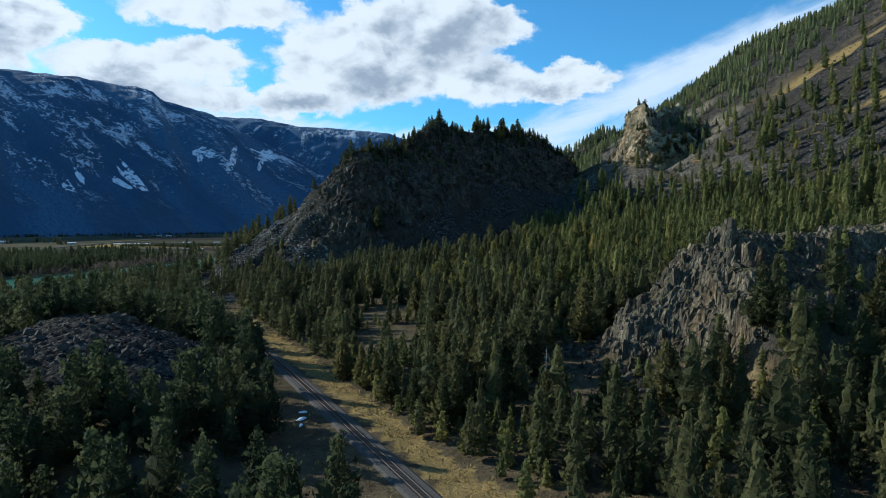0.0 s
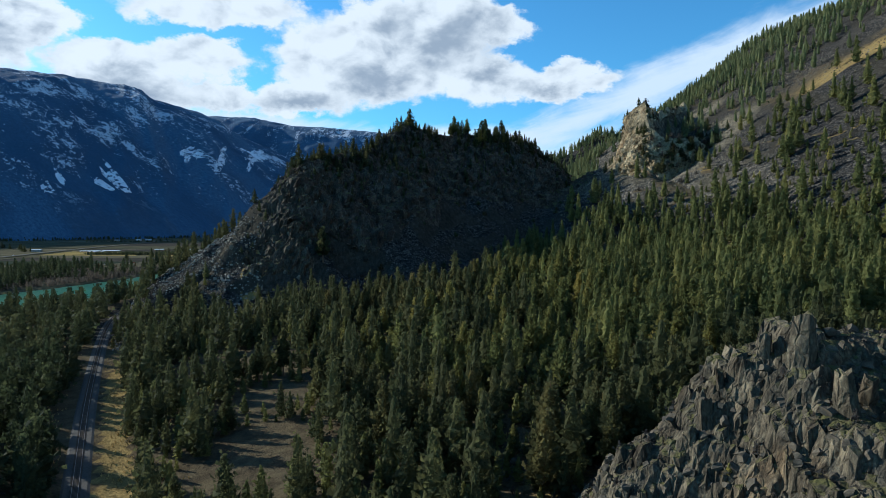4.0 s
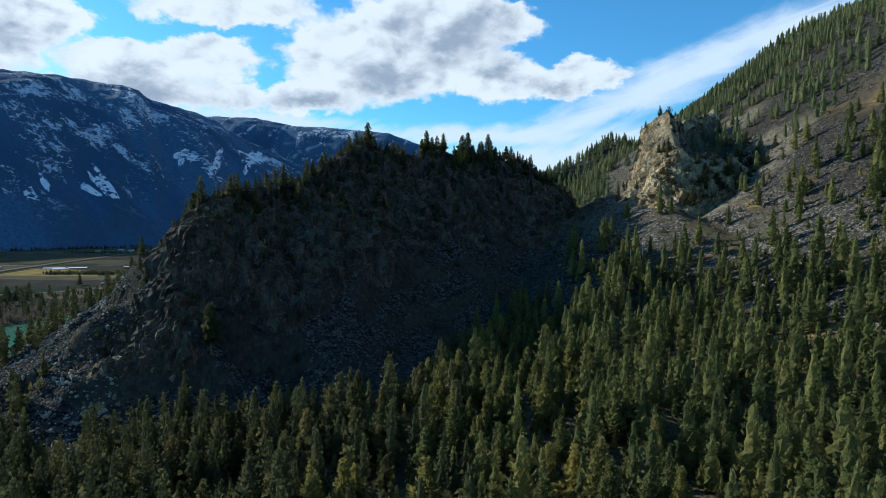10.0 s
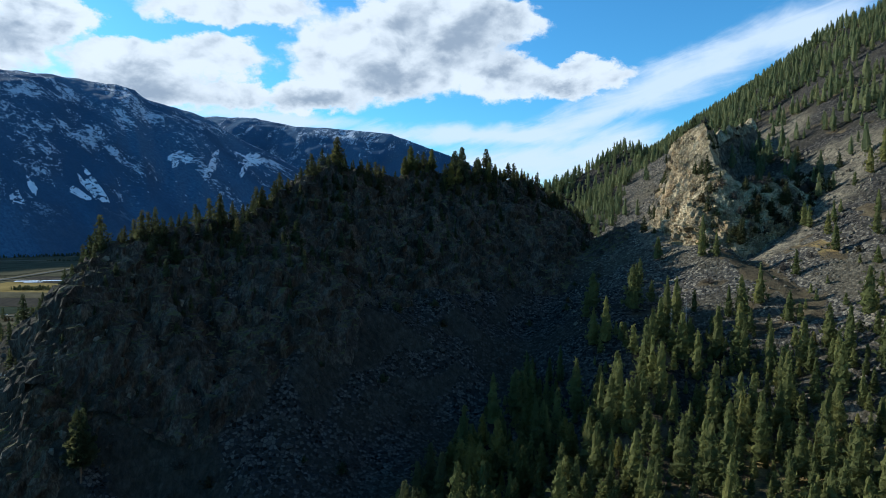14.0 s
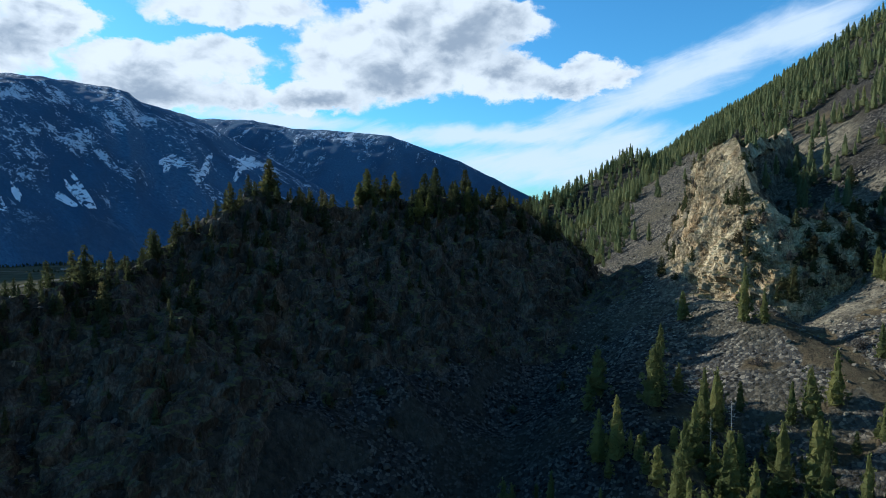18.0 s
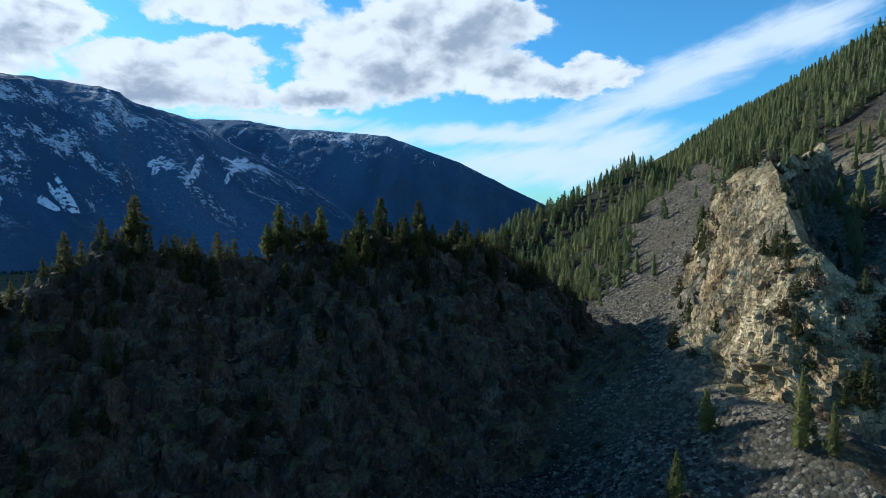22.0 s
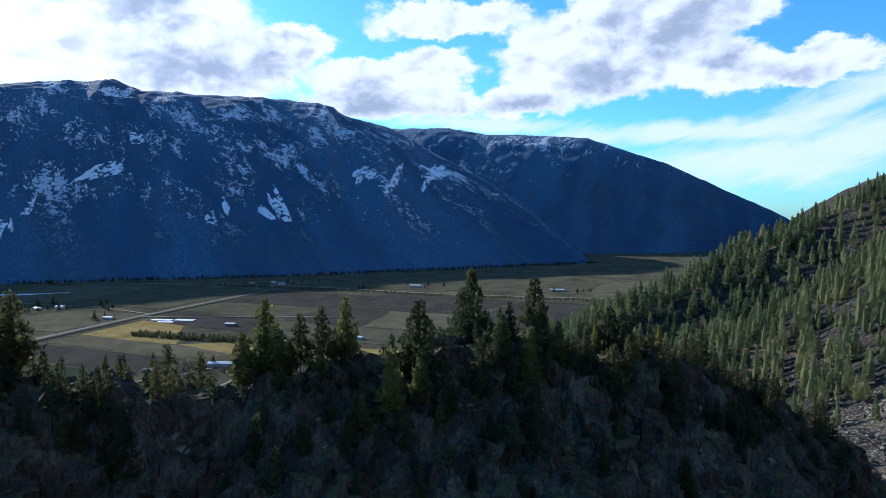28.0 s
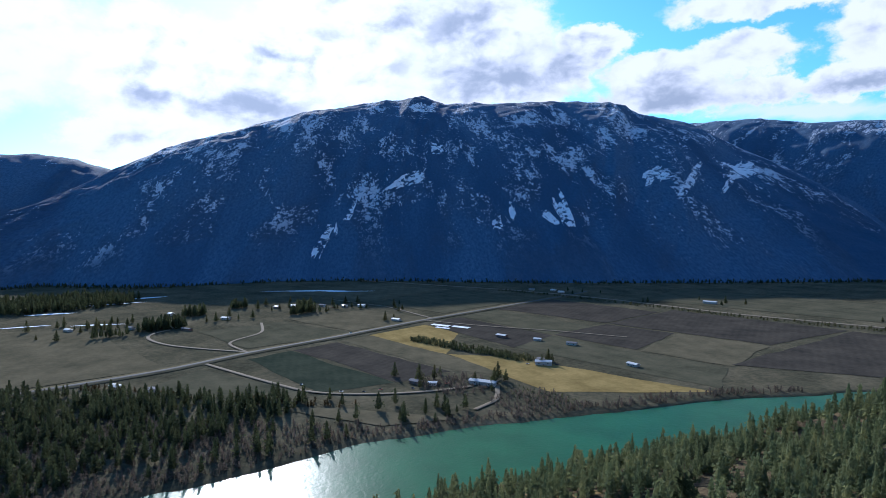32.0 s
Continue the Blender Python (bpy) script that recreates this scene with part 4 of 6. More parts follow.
wood("young_pines", young, "young pines crowding between the taller trees", 44, 8, NEEDLES, (4, 10), 19, 1.3, 0.3, (0.2, 0.28))
far = rest[:, 1] >= 640
# places whose trees get the shade-coloured needles
lower = (rest[:, 0] - rail_x(rest[:, 1]) < 110) | (rest[:, 1] < 275) | ((rest[:, 1] > 300) & (rest[:, 0] < 62))
wood("basin_forest", rest[~west & ~far & ~lower], "dense olive-green pine forest filling the basin", 90, 14, NEEDLES, (10, 24), 21, 1.1)
wood("trackside_forest", rest[~west & ~far & lower], "dense pine forest beside the railway, coloured as if in shade", 90, 10, NEEDLES_PINE_SHADE, (10, 23), 26, 1.1)
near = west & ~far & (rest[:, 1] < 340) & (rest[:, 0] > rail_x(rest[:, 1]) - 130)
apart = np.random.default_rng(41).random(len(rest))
wood("railside_forest", rest[near & (apart < 0.62)], "tall pines between railway and river, coloured as if in shade", 170, 12, NEEDLES_SHADE, (14, 22), 27, 1.1, 0.3, (0.19, 0.27), (0.45, 0.75))
wood("riverside_forest", rest[west & ~far & ~near & (apart < 0.62)], "tall pines along the river, coloured as if in shade", 56, 10, NEEDLES_SHADE, (14, 22), 24, 1.6, 0.3, (0.19, 0.27), (0.45, 0.75))
spur = (rest[:, 0] - 0.35 * (rest[:, 1] - 880) < 120) & (rest[:, 1] > 860)
wood("slope_forest", rest[far & ~spur & (apart < 0.8)], "green pine forest on the slope beyond the hill", 30, 14, NEEDLES_SLOPE, (10, 21), 22, 1.7, 0.3, (0.17, 0.25))
wood("spur_forest", rest[far & spur & (apart < 0.72)], "green pine forest on the spur above the river", 64, 14, NEEDLES_SLOPE, (13, 24), 25, 1.5, 0.3, (0.19, 0.27))


# ---- trees of the rocky hill, one by one ----
hill_rng = np.random.default_rng(19)


def hill_density(x, y):
    hd, hs, ht = along(x, y, HILL)
    d = (1 - step(hd, 8, 22)) * step(x, -115, -80)
    d = np.maximum(d, 0.08 * (1 - step(hd, 50, 85)) * step(fbm(x, y, 40, 95, 3), -0.15, 0.25))
    return np.clip(d * (np.abs(x - 28) > 6), 0, 1)


for a, b in scatter(9000, (-150, 540, 160, 790), hill_density, 4.2, 12)[:300]:
    top = float(along(np.array(a), np.array(b), HILL)[0]) < 24
    if top:
        tree(FIR_KINDS[hill_rng.integers(5)], a, b, hill_rng.uniform(0.45, 1.0), "olive-brown fir on the crest of the rocky hill", "firs on the rocky hillside", "fir_tree")
    else:
        tree(FIR_KINDS[hill_rng.integers(5)], a, b, hill_rng.uniform(0.45, 0.8), "dark fir rooted in the shaded rocky hillside", "firs on the rocky hillside", "fir_tree")


def upper_face(x, y):
    hd, hs, ht = along(x, y, HILL)
    d = (hs < 0) * (1 - step(hd, 34, 78)) * step(fbm(x, y, 34, 103, 3), -0.12, 0.22) + 0.5 * (hd < 12)
    return np.clip(d * (x > -105), 0, 1) * (land(x, y, False) > 40)


wood("hillside_firs", scatter(5000, (-120, 480, 165, 790), upper_face, 5.2, 15), "small dark firs and junipers scattered over the rocky hill", 70, 10, NEEDLES_SHADE, (3.5, 10), 17, 1.2, 0.3, (0.2, 0.3))
SHRUBS = []
for k in range(5):
    c1 = crown(hill_rng, 3.0, 1.9, 0.0, 90, 0.45, 1.6)
    SHRUBS.append(mesh_of("shrub", *c1, [NEEDLES_DARK, TWIGS, NEEDLES_BROWN][k % 3]))


def face_density(x, y):
    hd, hs, ht = along(x, y, HILL)
    d = (hs < 0) * (1 - step(hd, 85, 120)) * step(fbm(x, y, 34, 99, 4), -0.2, 0.35)
    gd, gs, gt = along(x, y, GULLY)
    d = np.maximum(d, 0.25 * step(gd, 30, 50) * (x > 160) * (land(x, y, False) > 80) * (y < 820))
    return np.clip(d, 0, 1)


for a, b in scatter(2500, (-150, 470, 300, 820), face_density, 5.0, 14)[:140]:
    ob = new("shrub", SHRUBS[hill_rng.integers(5)])
    s = hill_rng.uniform(0.6, 1.5)
    ob.matrix_basis = pose(a, b, float(land(a, b)) - 0.2, 0, 0, hill_rng.uniform(0, 360)) @ Matrix.Diagonal((s, s, s * hill_rng.uniform(0.7, 1.2), 1))
    tagged(ob, "low dark shrub clinging to the stony slope", "shrub", "shrubs on the rocky slopes")
for a, b, s, k in ((68, 718, 1.4, 0), (63, 694, 1.05, 1), (-4, 653, 0.95, 2), (40, 684, 0.78, 1), (44, 687, 0.72, 2), (36, 681, 0.66, 0), (-49, 476, 1.2, 1), (-32, 604, 0.7, 2), (100, 731, 0.75, 1), (84, 716, 0.8, 0)):
    tree(BROAD_PINES[k], a, b, s, "broad-crowned ponderosa pine standing out on the rocky hill", "pines on the rocky hill")
for a, b, s in ((33, 674, 0.85), (37, 677, 0.9), (40, 676, 0.6), (61, 685, 0.92), (66, 689, 0.88), (49, 688, 0.75), (85, 705, 0.8), (79, 706, 0.7), (46, 682, 0.55), (57, 680, 0.5), (97, 730, 0.6), (90, 715, 0.55),
                (-4, 652, 0.7), (106, 728, 0.5), (112, 738, 0.5)):
    tree(PINE_KINDS[hill_rng.integers(9)], a, b, s, "sunlit olive pine standing on the ridge of the hill", "pines on the rocky hill")
for a, b, s in ((153, 551, 0.9), (161, 556, 1.0), (26, 158, 0.9), (150, 556, 0.7), (30, 668, 0.5)):
    tree(SNAG, a, b, s, "dead grey pine snag with broken branches", "dead pines", "dead_tree", "bare_crown")

# trees rooted in and above the cliff
for a, b in scatter(400, (185, 640, 290, 800), lambda x, y: 0.8 * (1 - step(along(x, y, BUTTRESS)[0], 10, 48)), 6.0, 16)[:50]:
    tree(FIR_KINDS[hill_rng.integers(5)], a, b, hill_rng.uniform(0.35, 0.75), "small pine rooted in a ledge of the cliff", "pines of the cliff", "cliff_pine_tree")


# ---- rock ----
# dark rock tone, lowered further to carry the hill's deep shade
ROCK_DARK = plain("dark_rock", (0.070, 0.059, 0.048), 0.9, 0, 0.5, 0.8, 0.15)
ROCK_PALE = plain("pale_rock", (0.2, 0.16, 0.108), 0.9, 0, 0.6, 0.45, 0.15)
ROCK_LIGHT = plain("light_rock", (0.285, 0.250, 0.200), 0.9, 0, 0.45, 0.6, 0.15)
ROCK_GREY = plain("grey_rock", (0.165, 0.138, 0.100), 0.9, 0, 0.5, 0.8, 0.15)
ROCK_CRAG = plain("crag_rubble_rock", (0.092, 0.075, 0.055), 0.9, 0, 0.6, 0.8, 0.15)


def block(r, sharp=0.28):
    """An angular lump of broken rock about one metre across, with a split top."""
    v = np.array([(x, y, z) for z in (-0.5, 0.05, 0.5) for y in (-0.5, 0.5) for x in (-0.5, 0.5)], float)
    v[4:8, :2] *= 1.12
    v[8:, :2] *= r.uniform(0.5, 0.85)
    v[8:, :2] += r.uniform(-0.15, 0.15, 2)
    v += r.uniform(-sharp, sharp, v.shape) * (0.7, 0.7, 0.55)
    q = [(0, 2, 3, 1), (0, 1, 5, 4), (1, 3, 7, 5), (3, 2, 6, 7), (2, 0, 4, 6), (4, 5, 9, 8), (5, 7, 11, 9), (7, 6, 10, 11), (6, 4, 8, 10), (8, 9, 11, 10)]
    return v, np.array([t for a, b, c, d in q for t in ((a, b, c), (a, c, d))])


rock_rng = np.random.default_rng(23)
BLOCKS = [block(rock_rng) for _ in range(14)]


def slope_at(x, y, e=2.0):
    return (land(x + e, y) - land(x - e, y)) / (2 * e), (land(x, y + e) - land(x, y - e)) / (2 * e)


def rocks_joined(name, places, size, mat, label, seed, stretch=1.0, sink=0.15):
    r = np.random.default_rng(seed)
    x, y = places[:, 0], places[:, 1]
    z = land(x, y)
    n = len(x)
    s = size[0] * (size[1] / size[0]) ** (r.random(n) ** 2.2)
    vs, fs = [], []
    for k in range(n):
        v, f = BLOCKS[r.integers(len(BLOCKS))]
        rot = np.array(Euler((r.uniform(-0.5, 0.5), r.uniform(-0.5, 0.5), r.uniform(0, 6.283))).to_matrix())
        w = (v * (s[k] * r.uniform(0.7, 1.3), s[k] * r.uniform(0.7, 1.3), s[k] * stretch * r.uniform(0.5, 1.1))) @ rot.T
        vs.append(w + (x[k], y[k], z[k] + s[k] * (0.3 - sink)))
        fs.append(f + 12 * k)
    ob = new(name, mesh_of(name, np.concatenate(vs), np.concatenate(fs), mat))
    return tagged(ob, label, "stones", kind="stuff")


def scree_density(x, y):
    hd, hs, ht = along(x, y, HILL)
    gd, gs, gt = along(x, y, GULLY)
    z = land(x, y, False)
    d = (1 - step(gd, 32, 70)) * step(y, 520, 600)
    d = np.maximum(d, (hs < 0) * (1 - step(hd, 120, 150)) * step(hd, 20, 60) * step(fbm(x, y, 60, 96, 3), -0.35, 0.25) * 0.7)
    d = np.maximum(d, step(z, 84, 104) * step(x, 150, 210) * step(-y, -1000, -860) * step(fbm(x, y, 80, 97, 3), -0.25, 0.2))
    d = np.maximum(d, 1 - step(along(x, y, CHUTE)[0], 22, 34))
    return d


rocks_joined("scree_stones", scatter(26000, (-190, 450, 420, 1060), lambda x, y: scree_density(x, y) * np.where(x > 130, 0.35, 1.0), 1.5, 31), (0.4, 1.7), ROCK_DARK, "loose grey scree stones covering the slopes", 32)
rocks_joined("pale_scree_stones", scatter(16000, (120, 560, 380, 1060), lambda x, y: scree_density(x, y) * 0.8, 1.4, 33), (0.4, 1.5), ROCK_GREY,
             "paler broken stones below the cliff", 34)


def outcrop(name, label, line, box, reach, count, size, mats, seed, tall=1.5, low=-1e9, group=""):
    """A rock face of single blocks, set on the steep ground along a line."""
    root = new(name)
    root.empty_display_size = 1.0
    at = line[len(line) // 2]
    root.location = (at[0], at[1], float(land(at[0], at[1])) - 2)
    tagged(root, label, "rock", group)
    r = np.random.default_rng(seed)
    meshes = [[mesh_of("block", *b, m) for b in BLOCKS[:7]] for m in mats]

    def dens(x, y):
        d, _, _ = along(x, y, line)
        gx, gy = slope_at(x, y)
        return (1 - step(d, reach * 0.7, reach)) * step(np.hypot(gx, gy), 0.6, 1.3) * (land(x, y, False) > low)

    base = Matrix.Translation(-root.location)
    for a, b in scatter(count * 14, box, dens, size * 0.62, seed)[:count]:
        s = size * r.uniform(0.55, 1.25)
        z = float(land(a, b))
        m = pose(a, b, z - 0.12 * s, r.uniform(-14, 14), r.uniform(-14, 14), r.uniform(0, 360)) @ Matrix.Diagonal((s * r.uniform(0.7, 1.2), s * r.uniform(0.7, 1.2), s * tall * r.uniform(0.6, 1.25), 1))
        part("block", meshes[r.integers(len(mats))][r.integers(7)], root, m=base @ m)


def cell_noise(p, size, seed):
    """For each point the random values and the centre of the nearest of scattered cells."""
    q = p / size
    base = np.floor(q)
    best = np.full(len(p), 1e9)
    val, mid = np.zeros((len(p), 4)), np.zeros_like(p)
    for dx in (-1, 0, 1):
        for dy in (-1, 0, 1):
            for dz in (-1, 0, 1):
                c = base + (dx, dy, dz)
                h = [_hash(c[:, 0] + 57 * c[:, 2], c[:, 1] - 31 * c[:, 2], seed + k) for k in range(7)]
                m = c + np.stack(h[:3], -1)
                d = ((q - m) ** 2).sum(1)
                near = d < best
                best = np.where(near, d, best)
                val[near] = np.stack(h[3:], -1)[near]
                mid[near] = m[near]
    return val, (q - mid) * size


def rock_face(name, box, stepping, line, reach, scale, depth, mat, seed, low, fade=14.0):
    """Broken rock over steep ground: blocks and columns thrust out of the slope by different amounts, each with its own tilt."""
    xs, ys = np.arange(box[0], box[2], stepping), np.arange(box[1], box[3], stepping)
    gx, gy = np.meshgrid(xs, ys)
    gz = land(gx, gy)
    zx, zy = np.gradient(gz, xs, axis=1), np.gradient(gz, ys, axis=0)
    nrm = np.stack([-zx, -zy, np.ones_like(zx)], -1)
    nrm /= np.linalg.norm(nrm, axis=-1, keepdims=True)
    P = np.stack([gx, gy, gz], -1).reshape(-1, 3)
    N = nrm.reshape(-1, 3)
    out = np.zeros(len(P))
    for k, (s, a) in enumerate(((1.0, 1.0), (0.42, 0.45))):
        bent = P + 0.8 * s * np.stack([fbm(P[:, 0] + P[:, 2], P[:, 1], 5 * s, seed + 5, 3), fbm(P[:, 0], P[:, 1] + P[:, 2], 5 * s, seed + 6, 3), 0 * out], -1)
        val, off = cell_noise(bent, np.array(scale) * s, seed + 20 * k)
        tilt = ((val[:, 1:] - 0.5) * off).sum(1) / (scale[0] * s)
        out += a * depth * (val[:, 0] - 0.35 + 0.5 * tilt)
    d = along(gx, gy, line)[0].ravel()
    steep = np.hypot(zx, zy).ravel()
    keep = (1 - step(d, reach - fade, reach)) * step(gz.ravel(), low, low + 8) * (0.25 + 0.75 * step(steep, 0.35, 0.9))
    edge = (1 - step(d + 18 * fbm(gx, gy, 18, seed + 9, 3).ravel(), reach - fade, reach)) * step(gz.ravel(), low, low + 8)
    P = P + N * (out * keep + 0.5 - 4.0 * (1 - edge))[:, None]
    q = sheet(len(xs), len(ys))
    q = q[(edge[q] > 0.02).all(1)]
    used, q = np.unique(q, return_inverse=True)
    return mesh_of(name, P[used], q.reshape(-1, 4), mat)


def face_material(name, dark, mid, pale, cracks=0.5):
    m, n, s = material(name, 0.92, 0, 0.05)
    pos = n.position()
    tall = n.vec("MULTIPLY", pos, (1.0, 1.0, 0.4))
    v = n.math("ADD", n.math("MULTIPLY", n.noise(tall, 0.16, 7, 0.65, 0.4), 0.55), n.math("MULTIPLY", n.noise(tall, 1.3, 6, 0.7), 0.45))
    c = n.ramp(v, (0.36, dark), (0.5, mid), (0.62, pale))
    normal = n.add("ShaderNodeNewGeometry").outputs["Normal"]
    cut = n.add("ShaderNodeSeparateXYZ")
    n.put(cut, 0, normal)
    rust = n.span(n.noise(n.vec("MULTIPLY", pos, (1.0, 1.0, 0.25)), 0.09, 5, 0.6, 0.8), 0.48, 0.66, 0.0, 0.55)
    c = n.mix(rust, c, n.mix(1.0, c, (0.78, 0.58, 0.42), "MULTIPLY"))
    grey = n.span(n.noise(pos, 0.055, 4, 0.6), 0.5, 0.66, 0.0, 0.6)
    c = n.mix(grey, c, n.mix(1.0, c, (0.55, 0.60, 0.66), "MULTIPLY"))
    moss = n.math("MULTIPLY", n.span(cut.outputs[2], 0.62, 0.85), n.span(n.noise(pos, 0.3, 5, 0.7), 0.42, 0.6))
    c = n.mix(moss, c, (0.10, 0.09, 0.035))
    bent = n.vec("ADD", n.vec("MULTIPLY", pos, (1.0, 1.0, 0.3)), n.scaled_noise(pos, 0.5, 1.2))
    split = n.cells(bent, 0.55, "DISTANCE_TO_EDGE")
    c = n.mix(n.span(split, 0.0, 0.09, cracks, 0.0), c, (0.014, 0.013, 0.012))
    n.put(s, "Base Color", c)
    bump(n, s, n.math("ADD", n.noise(tall, 1.8, 7, 0.7), n.math("MULTIPLY", n.span(split, 0.0, 0.12), 0.6)), 0.8, 0.5)
    return m


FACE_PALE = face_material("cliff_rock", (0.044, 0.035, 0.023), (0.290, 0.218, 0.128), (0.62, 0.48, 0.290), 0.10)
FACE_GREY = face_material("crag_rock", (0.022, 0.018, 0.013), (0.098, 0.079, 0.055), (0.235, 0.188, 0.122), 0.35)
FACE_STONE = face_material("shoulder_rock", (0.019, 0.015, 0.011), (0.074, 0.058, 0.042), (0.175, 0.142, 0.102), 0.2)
# the hill's deep shade is put into this near-black colour
FACE_SHADED = face_material("shaded_hill_rock", (0.016, 0.0135, 0.011), (0.063, 0.051, 0.040), (0.152, 0.124, 0.094), 0.12)
outcrop("cliff", "tall sunlit tan cliff of broken rock columns", BUTTRESS, (165, 630, 300, 830), 66, 140, 1.7, [ROCK_PALE, ROCK_PALE, ROCK_GREY], 41, 1.5)
outcrop("rock_outcrop", "jagged grey crag of upright rock slabs above the railway", CRAG, (40, 140, 190, 240), 42, 240, 1.3, [ROCK_CRAG, ROCK_CRAG, ROCK_DARK], 42, 1.1, 16)
outcrop("rocky_hill_face", "fractured rock ribs on the shaded hill, shade put into their colour", HILL, (-150, 520, 150, 770), 62, 260, 2.2, [ROCK_DARK], 43, 1.3, 25)
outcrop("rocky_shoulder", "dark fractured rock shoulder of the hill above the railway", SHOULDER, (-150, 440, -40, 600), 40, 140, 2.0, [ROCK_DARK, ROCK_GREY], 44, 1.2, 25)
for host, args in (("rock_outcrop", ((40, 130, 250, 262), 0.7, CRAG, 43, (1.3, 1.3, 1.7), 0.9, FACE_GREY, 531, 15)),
                   ("rocky_hill_face", ((-96, 490, 175, 800), 1.25, HILL, 84, (4.8, 4.8, 8.5), 4.2, FACE_SHADED, 561, 16)),
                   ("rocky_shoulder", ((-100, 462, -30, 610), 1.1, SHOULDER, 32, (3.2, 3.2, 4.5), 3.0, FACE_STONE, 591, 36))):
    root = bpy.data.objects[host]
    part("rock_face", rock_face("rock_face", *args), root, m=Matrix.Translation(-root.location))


def pillar(r, tall, wide):
    """An upright slab of rock, split and stepped, leaning a little."""
    sides, rings = 7, 6
    ang = np.sort(np.arange(sides) / sides + r.uniform(-0.05, 0.05, sides)) * 2 * np.pi
    reach = np.array([0.5 * wide * r.uniform(0.75, 1.2) for _ in range(sides)])
    v = []
    for k in range(rings):
        u = k / (rings - 1)
        shrink = (1.15 - 0.45 * u) * r.uniform(0.85, 1.1)
        x = np.cos(ang) * reach * shrink * r.uniform(0.88, 1.1, sides) * 0.75 + 0.05 * u * tall
        y = np.sin(ang) * reach * shrink * r.uniform(0.88, 1.1, sides)
        z = u * tall + r.uniform(-0.07, 0.07, sides) * tall * (1.0 if k else 0)
        v.append(np.stack([x, y, z], -1))
    v = np.concatenate(v + [[[0.05 * tall, 0, tall * 0.97]]])
    f = []
    for k in range(rings - 1):
        for i in range(sides):
            p, q = k * sides + i, k * sides + (i + 1) % sides
            f += [(p, q, q + sides), (p, q + sides, p + sides)]
    last = (rings - 1) * sides
    f += [(last + i, last + (i + 1) % sides, rings * sides) for i in range(sides)]
    return v, np.array(f)


# upright slabs that stand out of the crag
crag = bpy.data.objects["rock_outcrop"]
slab_rng = np.random.default_rng(83)
for x, y, tall, wide in ((82, 183, 15, 4.6), (85, 184, 10, 3.6), (79.5, 188, 7, 3.0), (85.5, 174, 12, 3.6), (88, 176, 8, 3.4), (52.8, 181, 7, 2.8), (52, 175, 7, 3.4), (55, 176, 5, 3.0), (92, 171, 9, 3.6), (95.5, 172, 7, 3.4),
                         (70, 187, 7, 3.0), (73, 188.5, 6, 2.6), (67, 186, 5, 2.4), (63, 178, 5, 2.4), (68, 172, 5, 2.6), (75, 168, 5, 2.8), (104, 178, 8, 3.2), (101, 168, 6, 3.0), (110, 182, 7, 3.6), (58, 183, 4, 2.2)):
    foot_z = float(land(x, y)) - 0.42 * tall
    m = pose(x, y, foot_z, slab_rng.uniform(-8, 8), slab_rng.uniform(-8, 8), slab_rng.uniform(0, 360))
    part("rock_slab", mesh_of("rock_slab", *pillar(slab_rng, tall, wide), FACE_GREY), crag, "upright tan-grey slab", Matrix.Translation(-crag.location) @ m)


